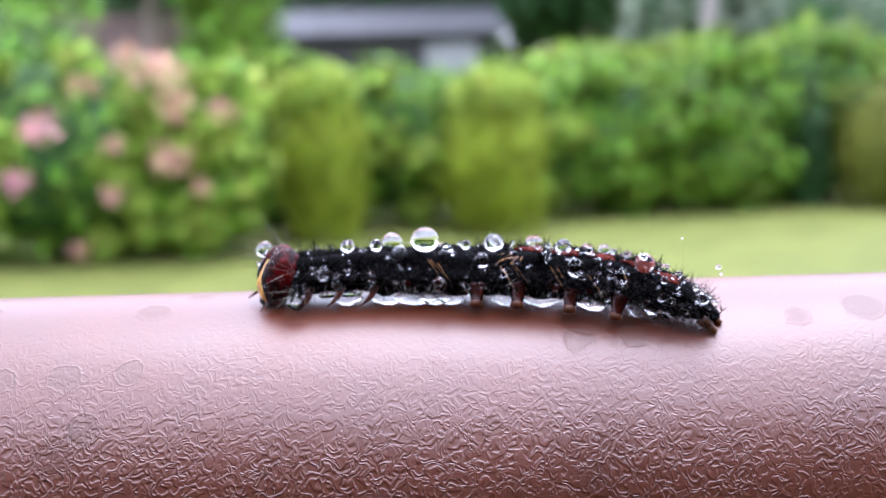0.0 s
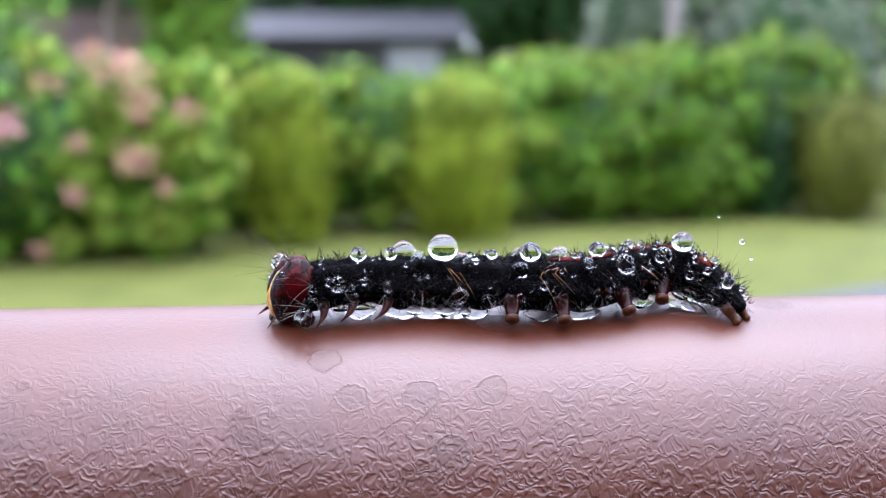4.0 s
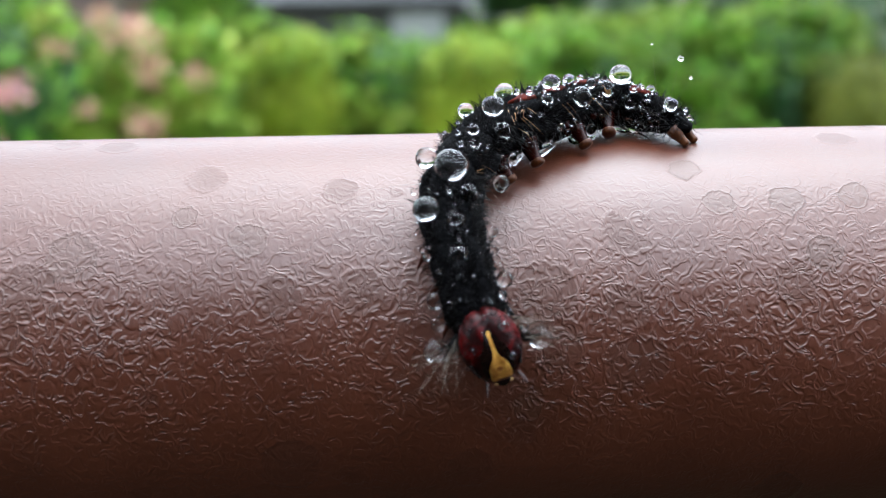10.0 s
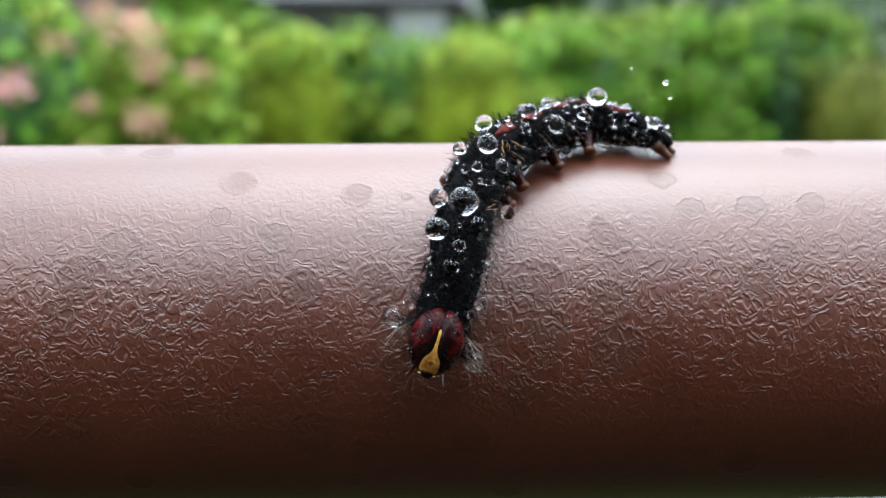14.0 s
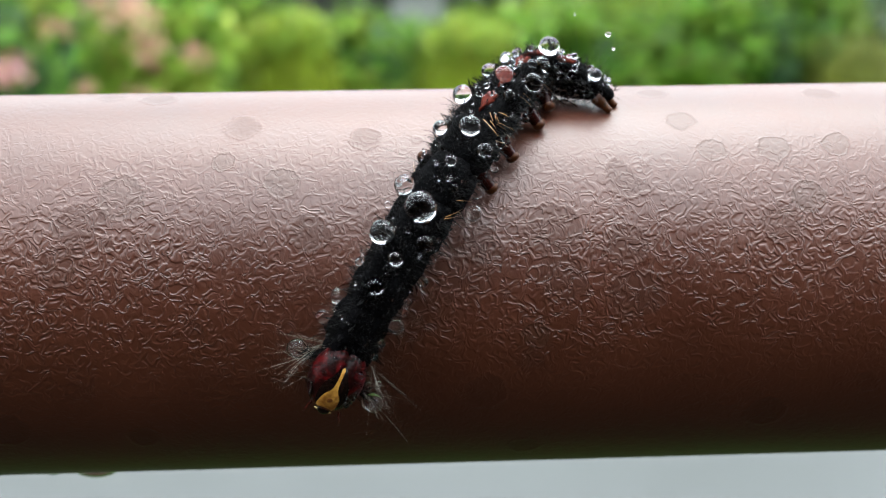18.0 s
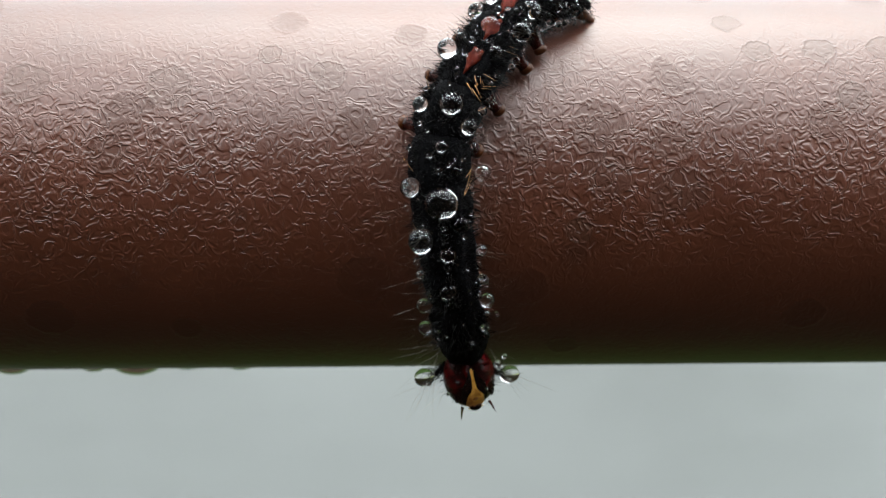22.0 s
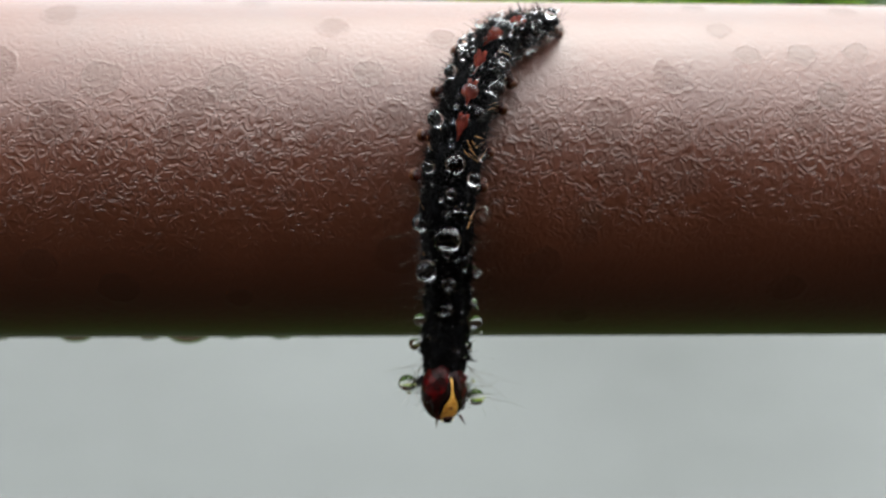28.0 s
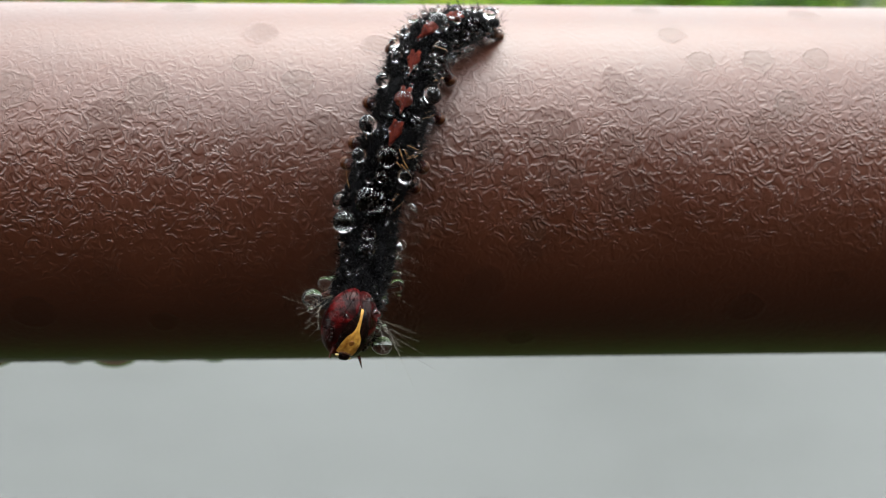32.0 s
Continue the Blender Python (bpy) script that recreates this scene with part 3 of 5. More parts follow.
def bristles(i, count, front=0.95):
    """Stiff black bristles that fan out from rows of warts."""
    h = Hairs()
    warts = [(u, side * a + rng.gauss(0, 4)) for side in (-1, 1) for a in (12, 40, 66, 92) for u in (-0.25, 0.35)]
    for k in range(count):
        u0, a0 = warts[k % len(warts)]
        if k % 3 == 0:
            u0, a0 = rng.uniform(-0.9, 0.9), rng.uniform(-105, 105)
        a = a0 + rng.gauss(0, 7)
        p = on_skin(i, max(-0.95, min(front, u0 + rng.gauss(0, 0.14))), a, -0.0002)
        fan = a0 + (a - a0) * 3.2
        way = Vector((rng.gauss(0, 0.55), math.sin(radians(fan)), math.cos(radians(fan)))) + Vector((0, rng.gauss(0, 0.22), rng.gauss(0, 0.22)))
        long = rng.uniform(0.0006, 0.0014) * rng.choice((1, 1, 1, 1.7)) * (0.72 if i < 5 else 1.0) * (0.7 if abs(a) < 24 else 1.0)
        if clear_of_beads(i, p, p + way.normalized() * long):
            h.add(p, way, long, rng.uniform(0.000024, 0.00005), (rng.gauss(0, 0.12), rng.gauss(0, 0.12), -0.06))
    # wet bristles stuck together into spikes
    for k in range(count // 75):
        a = rng.uniform(-100, 100)
        p = on_skin(i, rng.uniform(-0.8, min(front, 0.8)), a)
        tip = p + Vector((rng.gauss(0, 0.35), math.sin(radians(a)), math.cos(radians(a)))).normalized() * rng.uniform(0.0010, 0.0018)
        if clear_of_beads(i, p, tip):
            for _ in range(8):
                root = p + Vector((rng.gauss(0, 0.0003), rng.gauss(0, 0.00025), rng.gauss(0, 0.00025)))
                h.add(root, tip - root, (tip - root).length * rng.uniform(0.8, 1.1), rng.uniform(0.00002, 0.00004))
    return h.mesh("bristle_coat", M_HAIR)


def pale_hairs(i, count, spread, long):
    h = Hairs()
    for _ in range(count):
        side = rng.choice((-1, 1))
        a = side * rng.uniform(65, 112)
        p = on_skin(i, rng.uniform(-0.6, 0.6), a, -0.0002)
        way = Vector((rng.gauss(0.15, spread), math.sin(radians(a)), math.cos(radians(a)) + rng.gauss(0, 0.25)))
        h.add(p, way, rng.uniform(0.5, 1.0) * long, 0.000012, (rng.gauss(0, 0.12), 0, rng.gauss(-0.08, 0.12)), 5)
    return h.mesh("side_fringe", M_PALE)


def leg_mesh(kind):
    """A stubby proleg with a foot pad, or a thin hooked true leg, pointing down from the belly."""
    prof = ([(0.0011, 0.0010), (0.0010, 0.0), (0.00078, -0.0006), (0.00064, -0.0012), (0.00062, -0.0016), (0.00068, -0.0019), (0.0004, -0.0021)]
            if kind == "pad" else [(0.0006, 0.0008), (0.00055, 0.0), (0.00042, -0.0006), (0.00036, -0.0011), (0.00022, -0.0015), (0.00006, -0.0019)])
    verts = []
    for k, (r, z) in enumerate(prof):
        hook = 0.00012 * k * k * 0.5 if kind == "hook" else 0.0
        for j in range(12):
            a = 2 * math.pi * j / 12
            verts.append((r * math.cos(a) + hook, r * math.sin(a) * 0.85, z))
    verts += [(0, 0, prof[0][1]), (verts[-12][0] - prof[-1][0], 0, prof[-1][1])]
    return verts, grid_tube(len(prof), 12)


def lens_plate(name, length, width, thick, material, point=1.0):
    """A small domed plate, pointed at its rear end."""
    verts, faces, n = [], [], 20
    for ring, s, z in ((0, 1.0, 0.0), (1, 0.85, thick * 0.6), (2, 0.5, thick)):
        for j in range(n):
            a = 2 * math.pi * j / n
            w = width * (1 - 0.45 * point * max(0, -math.cos(a)))
            verts.append((length * math.cos(a) * s, w * math.sin(a) * abs(math.sin(a)) ** (0.3 * point) * s, z))
    faces = grid_tube(3, n)
    verts += [(0, 0, 0), (0, 0, thick * 1.05)]
    return mesh_of(name, verts, faces, material, True)


PAD_RED = mesh_of("proleg", *leg_mesh("pad"), M_LEG, True)
TAIL_FOOT = mesh_of("clasper", *leg_mesh("pad"), M_TAIL, True)
SOLE = lathe([(0.0004, 0.0003), (0.00071, 0.0002), (0.00076, 0.0), (0.00066, -0.0002), (0.0003, -0.0003)], 14, "foot_pad", M_AMBER)
HOOK = mesh_of("true_leg", *leg_mesh("hook"), M_HOOK, True)
WART = lens_plate("side_wart", 0.0006, 0.0005, 0.00045, M_LEG, 0.0)


def arrow_mark():
    """A domed arrowhead: two prongs towards the tail, a long point towards the head."""
    half = [(-1.0, 0.22), (-0.95, 0.5), (-0.6, 0.46), (-0.3, 0.62), (0.0, 0.48), (0.35, 0.26), (0.7, 0.14), (1.0, 0.04)]
    rim = half + [(x, -y) for x, y in reversed(half)] + [(-0.7, 0.0)]
    n, verts = len(rim), []
    for s, z in ((1.0, -0.0001), (0.93, 0.00014), (0.6, 0.00024)):
        verts += [(0.0016 * (x * s), 0.00115 * y * s, z) for x, y in rim]
    verts += [(0, 0, -0.0001), (0, 0, 0.00026)]
    return mesh_of("red_mark", verts, grid_tube(3, n), M_MARK, True)


MARK = arrow_mark()

# which segments carry prolegs, and how far forward
PROLEGS = {5: 0.0015, 6: 0.0012, 7: -0.0007, 9: 0.001}
segments = []
for i in range(12):
    seg = part("body_segment", segment_mesh(i), caterpillar)
    segments.append(seg)
    part("bristle_coat", bristles(i, 720 if i < 11 else 480), seg)
    if i in (0, 1, 2, 3, 4, 6, 8, 10, 11):
        part("side_fringe", pale_hairs(i, 8 if i < 5 else 5, 0.35, 0.0058 if i < 5 else 0.0042), seg, "fine pale hairs")
    fringe = Hairs()
    for _ in range(70):
        side = rng.choice((-1, 1))
        fringe.add(on_skin(i, rng.uniform(-0.95, 0.95), side * rng.uniform(108, 150)), (rng.gauss(0, 0.7), side * rng.uniform(0.1, 0.9), -1.0),
                   rng.uniform(0.0007, 0.0016), 0.00004, (rng.gauss(0, 0.3), side * 0.25, 0.1))
    part("belly_fringe", fringe.mesh("belly_fringe", M_BELLY), seg, "wet silvery belly hairs")
    for side in (-1, 1):
        if i < 3:
            part("true_leg", HOOK, seg, "dark red hooked leg", pose(0.0008, side * 0.0019, -0.0013, side * 46) @ Matrix.Diagonal((1.0, 1.0, 1.12, 1)))
        elif i in PROLEGS:
            part("proleg", PAD_RED, seg, "dark red-brown leg", pose(PROLEGS[i], side * 0.0024, -0.0010, side * 47) @ Matrix.Diagonal((1.0, 1.1, 1.0, 1)))
            part("foot_pad", SOLE, seg, "amber foot pad", pose(PROLEGS[i], side * 0.0024, -0.0010, side * 47) @ pose(0, 0, -0.0019) @ Matrix.Diagonal((0.98, 0.98, 1.4, 1)))
        elif i == 11:
            part("clasper", TAIL_FOOT, seg, "brown tail foot", pose(-0.0022, side * 0.0008, -0.0007, side * 8, 62, side * 10) @ Matrix.Diagonal((0.66, 0.75, 0.72, 1)))
        if 3 <= i <= 10:
            part("side_wart", WART, seg, "red-brown side wart", Matrix.Translation(on_skin(i, 0.3, side * 98, -0.0001)) @ Matrix.Rotation(-radians(side * 98), 4, "X"))
    if 6 <= i <= 10:
        part("red_mark", MARK, seg, "brick-red diamond mark", Matrix.Translation(on_skin(i, 0.1, 0, -0.00002)))

neck = part("collar", segment_mesh(0), caterpillar, "velvety black collar behind the head")
neck_hair = bristles(0, 320, 0.05)
part("bristle_coat", neck_hair, neck)

# ochre hairs lying over the flanks
for i in range(3, 10):
    ochre = Hairs()
    for side in (-1, 1):
        a0, u0 = rng.uniform(38, 60), rng.uniform(-0.5, 0.5)
        for k in range(rng.choice((1, 1, 2))):
            ochre.add(on_skin(i, u0 + rng.gauss(0, 0.1), side * a0, 0.0004), (rng.gauss(-0.75, 0.12), side * 0.6, rng.gauss(-0.8, 0.1)),
                      rng.uniform(0.0018, 0.0034), 0.000028, (0, -side * 0.12, -0.12), 4)
    part("ochre_tuft", ochre.mesh("ochre_tuft", M_ORANGE), segments[i], "ochre flank hairs")

# tuft of orange hairs on the middle of the back
tuft = Hairs()
for k in range(9):
    a = rng.uniform(20, 62)
    tuft.add(on_skin(6, rng.uniform(0.1, 0.75), a * 0.6), (0.55 + rng.gauss(0, 0.2), math.sin(radians(a)) * 0.8, 0.25 + rng.gauss(0, 0.12)),
             rng.uniform(0.0012, 0.0022), 0.00005, (0, 0.15, -0.35))
part("orange_tuft", tuft.mesh("orange_tuft", M_ORANGE), segments[6], "tuft of orange hairs")


def head_point(x, y, z, lift=0.0):
    """A point of the head in the direction given: two lobes with a seam between them; x is forward, z up."""
    seam = 1 - 0.16 * math.exp(-(y / 0.13) ** 2) * max(0.0, z * 0.7 + x * 0.5 + 0.2)
    jaw = 1 - 0.12 * max(0.0, -z) * max(0.0, x)
    wide = 1 - 0.10 * z * abs(z) - 0.10 * max(0.0, -z - 0.35)
    p = Vector((x * 0.00235 * seam * jaw, y * 0.00268 * wide, z * 0.0035 * seam + 0.0007))
    return p + Vector((x, y, z)) * lift


def head_mesh():
    rows, around, verts = 22, 44, []
    for k in range(rows):
        t = math.pi * (k + 0.5) / rows
        for j in range(around):
            a = 2 * math.pi * j / around
            verts.append(head_point(math.cos(t), math.sin(t) * math.cos(a), math.sin(t) * math.sin(a)))
    verts += [head_point(1, 0, 0), head_point(-1, 0, 0)]
    return mesh_of("head", verts, grid_tube(rows, around), M_HEAD, True)


def face_strip(name, outline, lift, material):
    """A thin shell over the front of the head between half widths given for heights along the face."""
    verts, faces, cols = [], [], 15
    fine = []
    for (v0, w0), (v1, w1) in zip(outline, outline[1:]):
        fine += [(v0 + (v1 - v0) * k / 4, w0 + (w1 - w0) * k / 4) for k in range(4)]
    for v, w in fine + [outline[-1]]:
        for c in range(cols):
            s = -1 + 2 * c / (cols - 1)
            y = w * s
            verts.append(head_point(math.cos(v) * math.cos(y), math.sin(y), math.sin(v) * math.cos(y), lift * (1 - 0.45 * s ** 4)))
    for r in range(len(fine)):
        for c in range(cols - 1):
            a = r * cols + c
            faces.append((a, a + 1, a + cols + 1, a + cols))
    return mesh_of(name, verts, faces, material, True)


head = part("head", head_mesh(), caterpillar, "glossy dark red head with a yellow face")
part("face", face_strip("face", [(radians(a), radians(w)) for a, w in ((-56, 20), (-44, 27), (-28, 31), (-12, 30), (4, 25), (14, 17), (26, 10), (38, 3))], 0.00006, M_FACE_DARK), head, "black face between the lobes")
part("face_mark", face_strip("face_mark", [(radians(a), radians(w)) for a, w in ((-56, 18.5), (-46, 20), (-36, 19.5), (-26, 18), (-18, 15), (-11, 9), (-5, 5), (3, 3.6), (12, 3), (24, 3.0), (31, 3.4), (36, 1.0))], 0.00013, M_YELLOW), head, "yellow bottle-shaped face mark")
def on_face(v, lift):
    """The pose of a small plate lying on the face's middle line, v degrees up."""
    p = head_point(math.cos(radians(v)), 0, math.sin(radians(v)), lift)
    return pose(p.x, 0, p.z, 0, 90 - v, 0)


part("upper_lip", lens_plate("upper_lip", 0.00034, 0.0009, 0.0002, M_LIP, 0.0), head, "pale yellow upper lip", on_face(-60, 0.00012))
part("lip_seam", lens_plate("lip_seam", 0.00012, 0.0006, 0.00012, M_TAIL, 0.0), head, "brown seam over the lip", on_face(-49, 0.00014))
part("face_spot", lens_plate("face_spot", 0.00042, 0.00034, 0.00006, M_OCHRE, 0.0), head, "brown spot in the yellow face", on_face(-30, 0.00012))
part("jaw", lens_plate("jaw", 0.00055, 0.0007, 0.0004, M_FACE_DARK, 0.2), head, "dark jaws", pose(0.0012, 0, -0.0023, 0, 100, 0))
EYE = mesh_of("eye", [v.co * 0.00016 for v in BEAD.vertices], [tuple(p.vertices) for p in BEAD.polygons], M_FACE_DARK, True)
for side in (-1, 1):
    feeler = Hairs()
    feeler.add((0.0015, side * 0.0014, -0.0019), (0.5, side * 0.35, -0.7), 0.0012, 0.0002, (0.1, 0, -0.15), 4)
    part("feeler", feeler.mesh("feeler", M_LEG), head)
    for k in range(4):
        a = radians(-25 + 18 * k)
        part("eye", EYE, head, "", Matrix.Translation(Vector((0.55 * math.cos(a), side * 0.78, 0.5 * math.sin(a) - 0.35)).normalized() * 0.00256))
stubble = Hairs()
for k in range(240):
    d = Vector((rng.uniform(-0.5, 0.9), rng.gauss(0, 0.6), rng.gauss(0.3, 0.5))).normalized()
    if abs(d.y) > 0.3:
        stubble.add(head_point(*d), d + Vector((rng.gauss(0, 0.3), rng.gauss(0, 0.3), rng.gauss(0, 0.3))), rng.uniform(0.0004, 0.0013), 0.000026)
part("head_fuzz", stubble.mesh("head_fuzz", M_HAIR), head, "short black hairs")
collar = Hairs()
for k in range(10):
    side = rng.choice((-1, 1))
    a = side * rng.uniform(60, 120)
    collar.add((-0.0006, math.sin(radians(a)) * 0.0027, math.cos(radians(a)) * 0.0024), (rng.uniform(0.1, 1.1), side * rng.uniform(0.6, 1.2), rng.gauss(0.1, 0.35)),
               rng.uniform(0.003, 0.0078), 0.000015, (rng.gauss(0.1, 0.1), 0, rng.gauss(-0.1, 0.1)), 5)
part("face_fringe", collar.mesh("face_fringe", M_PALE), head, "long pale hairs")
WART_TIPS = ((-0.0003, 0.0043, -0.0005, 0.00102), (0.0001, -0.0046, 0.0018, 0.00102))
for x, y, z, r in WART_TIPS + ((-0.0008, 0.0033, 0.0008, 0.0004), (-0.0004, -0.0035, 0.0018, 0.00034), (-0.0010, 0.0042, 0.0013, 0.00028), (-0.0003, -0.0042, 0.0007, 0.0003)):
    part("water_bead", BEADS[1], head, "", Matrix.LocRotScale((x, y, z), None, (r, r, r)))
whisker = Hairs()
for k in range(13):
    a = rng.uniform(45, 110) * rng.choice((-1, 1))
    whisker.add((0.0014, math.sin(radians(a)) * 0.0021, math.cos(radians(a)) * 0.0019), (rng.uniform(0.05, 0.8), math.sin(radians(a)) * 1.1, math.cos(radians(a)) * 0.9 + rng.gauss(0.1, 0.15)),
                rng.uniform(0.004, 0.0082), 0.000015, (rng.gauss(-0.08, 0.06), 0, rng.gauss(0.02, 0.1)), 5)
for side in (-1, 1):
    for k in range(6):
        whisker.add((0.0012, side * 0.0026, 0.0013), (rng.gauss(0.7, 0.3), side * rng.uniform(0.4, 1.0), rng.gauss(0.8, 0.35)), rng.uniform(0.0045, 0.0078), 0.00002,
                    (rng.gauss(0.05, 0.08), 0, rng.gauss(-0.1, 0.12)), 5)
part("whisker_fringe", whisker.mesh("whisker_fringe", M_PALE), neck, "long pale hairs round the head")
for side, (x, y, z, _) in zip((1, -1), WART_TIPS):
    foot, tip = Vector((-0.0012, side * 0.0020, z * 0.5 + 0.0008)), Vector((x, y, z)) * 0.86
    wart = Hairs()
    wart.add(foot, tip - foot, (tip - foot).length * 0.95, 0.0007, (0, 0, 0), 6)
    for k in range(110):
        u = rng.uniform(0.15, 1.0)
        wart.add(foot.lerp(tip, u) + Vector((rng.gauss(0, 0.0003), 0, rng.gauss(0, 0.0003))), (rng.gauss(0.25, 0.5), side * rng.uniform(0.2, 1.2), rng.gauss(0, 0.6)), rng.uniform(0.0006, 0.0017), 0.00003)
    part("side_wart_tuft", wart.mesh("side_wart_tuft", M_HAIR), head, "black bristly wart holding water")
    fan = Hairs()
    rw = random.Random(31 + side)
    for k in range(7):
        fan.add(foot.lerp(tip, rw.uniform(0.4, 0.75)), (rw.uniform(0.35, 1.15), side * rw.uniform(0.35, 1.15), rw.gauss(-0.05, 0.4)), rw.uniform(0.0038, 0.0076), 0.000026,
                (rw.gauss(0.05, 0.08), side * rw.gauss(-0.05, 0.08), rw.gauss(-0.06, 0.1)), 6)
    part("wart_fringe", fan.mesh("wart_fringe", M_PALE), head, "fan of long pale hairs")


def head_bead(y, z, r):
    """A small water bead on the front of the head, at y and z in shares of its half width and height."""
    x = math.sqrt(max(0.05, 1 - y * y - z * z))
    part("water_bead", BEAD, head, "", Matrix.LocRotScale(head_point(x, y, z, r * MM * 0.45), None, (r * MM,) * 3))


for row in BEAD_ROWS:
    r = row[3] * MM
    turn = Euler((radians(-row[2]) + rng.gauss(0, 0.15), rng.gauss(0, 0.15), rng.uniform(-0.6, 0.6))).to_quaternion()
    part("water_bead", rng.choice(BEADS), segments[row[0]], "", Matrix.LocRotScale(bead_centre(*row), turn, (r * rng.uniform(0.92, 1.02), r * rng.uniform(0.96, 1.08), r)))
# water held in the belly hairs, and rippled sheets of it between the legs
def sheet_mesh(seed):
    bm = bmesh.new()
    bmesh.ops.create_icosphere(bm, subdivisions=4, radius=1.0)
    for v in bm.verts:
        c = v.co.copy()
        v.co *= 1 + 0.12 * noise.noise(c * 2.1 + Vector((seed, 0, 0)))
        v.co.y += 0.35 * noise.noise(Vector((c.x * 3.2 + seed, c.z * 2.4, 0)))
        v.co.z *= 1 - 0.3 * abs(c.x)
    me = bpy.data.meshes.new("water_film")
    bm.to_mesh(me)
    bm.free()
    me.materials.append(M_WATER)
    me.polygons.foreach_set("use_smooth", [True] * len(me.polygons))
    return me


SHEETS = [sheet_mesh(k * 3.7) for k in range(4)]
for i, x, w in ((1, 0.2, 1.6), (2, -0.6, 2.0), (3, 0.3, 2.4), (3, -1.8, 1.8), (4, 0.4, 1.5), (5, -1.6, 1.7), (6, -1.2, 2.0), (7, -2.6, 1.6), (8, 0.8, 1.6), (10, 0.6, 2.3), (10, -1.6, 1.6)):
    for side in (-1, 1):
        part("water_film", SHEETS[(i + side) % 4], segments[i], "rippled clear water sheet under the belly", Matrix.LocRotScale((x * MM, side * 1.5 * MM, -2.55 * MM), Euler((side * 0.3, 0, 0)).to_quaternion(), (w * MM, 0.3 * MM, 0.8 * MM)))
for i in range(11):
    for side in (-1, 1):
        size = (rng.uniform(0.7, 1.5) * MM, rng.uniform(0.4, 0.7) * MM, rng.uniform(0.3, 0.5) * MM)
        part("water_film", rng.choice(BEADS), segments[i], "clear water clinging under the belly", Matrix.LocRotScale((rng.uniform(-2, 2) * MM, side * rng.uniform(1.0, 1.9) * MM, -1.95 * MM), None, size))
for y, z, r in ((0.52, 0.47, 0.46), (-0.14, 0.55, 0.2), (-0.54, 0.18, 0.27), (0.52, -0.27, 0.29), (-0.9, -0.33, 0.2), (0.1, 0.86, 0.34), (0.3, 0.8, 0.22), (-0.45, 0.62, 0.24)):
    head_bead(y, z, r)
for k in range(14):
    head_bead(rng.uniform(0.35, 0.85) * rng.choice((-1, 1)), rng.uniform(-0.5, 0.7), rng.choice((0.07, 0.1, 0.13)))
# beads held on long hairs over the tail
stalk = Hairs()
for x, y, z, r in ((-0.0012, 0.001, 0.0068, 0.3), (0.0034, -0.0012, 0.0066, 0.13), (-0.0016, -0.001, 0.0046, 0.18)):
    stalk.add((x * 0.4, y * 0.4, 0.0015), (x * 0.6, y * 0.6, z - 0.0015), z - 0.0015, 0.00002)
    part("water_bead", BEAD, segments[11], "", Matrix.LocRotScale((x, y, z), None, (r * MM,) * 3))
part("tail_fringe", stalk.mesh("tail_fringe", M_PALE), segments[11], "fine pale hairs")


# ---- garden ----
def leaf_cloud(count, size, inside, seed, name, material, jitter=1.0):
    """Many small folded leaves scattered by inside(rng) -> point and outward way."""
    r = random.Random(seed)
    v, f = [], []
    for _ in range(count):
        p, out = inside(r)
        w = (out + Vector((r.gauss(0, 0.6), r.gauss(0, 0.6), r.gauss(0.1, 0.6))) * jitter).normalized()
        t = w.orthogonal().normalized()
        t.rotate(Matrix.Rotation(r.uniform(0, 6.28), 3, w))
        s = w.cross(t)
        L = size * r.uniform(0.6, 1.3)
        k = len(v)
        v += [p - t * L * 0.5, p + s * L * 0.28 + w * L * 0.06, p + t * L * 0.5, p - s * L * 0.28 + w * L * 0.06]
        f += [(k, k + 1, k + 2), (k, k + 2, k + 3)]
    return mesh_of(name, v, f, material)


def blob(cx, cy, cz, rx, ry, rz, depth=0.35, lumps=0.25, power=1.0, seed=0):
    """Scatter rule for a lumpy rounded crown, thinning towards its middle."""
    def rule(r):
        while True:
            d = Vector((r.gauss(0, 1), r.gauss(0, 1), r.gauss(0, 1))).normalized()
            k = 1 + lumps * noise.noise(d * 2.2 + Vector((seed, seed * 2, 0))) + lumps * 0.6 * noise.noise(d * 5 + Vector((seed, 0, 3)))
            k *= 1 - depth * r.random() ** 2
            box = max(abs(d.x), abs(d.y), abs(d.z)) ** (power - 1) if power > 1 else 1.0
            p = Vector((cx + d.x * rx * k / box, cy + d.y * ry * k / box, cz + d.z * rz * k / box))
            if p.z > 0.01:
                return p, d
    return rule


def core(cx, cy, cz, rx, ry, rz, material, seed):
    """The dense inside of a bush: a lumpy closed body, dark where it stands for shade."""
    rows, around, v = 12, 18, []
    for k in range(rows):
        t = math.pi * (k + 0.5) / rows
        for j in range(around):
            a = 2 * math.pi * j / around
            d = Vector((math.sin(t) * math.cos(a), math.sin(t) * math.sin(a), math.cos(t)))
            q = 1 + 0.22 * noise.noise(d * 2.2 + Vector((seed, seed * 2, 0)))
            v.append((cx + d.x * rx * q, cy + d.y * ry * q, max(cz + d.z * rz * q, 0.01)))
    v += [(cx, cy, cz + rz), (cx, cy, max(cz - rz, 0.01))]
    return mesh_of("inner_mass", v, grid_tube(rows, around), material, True)


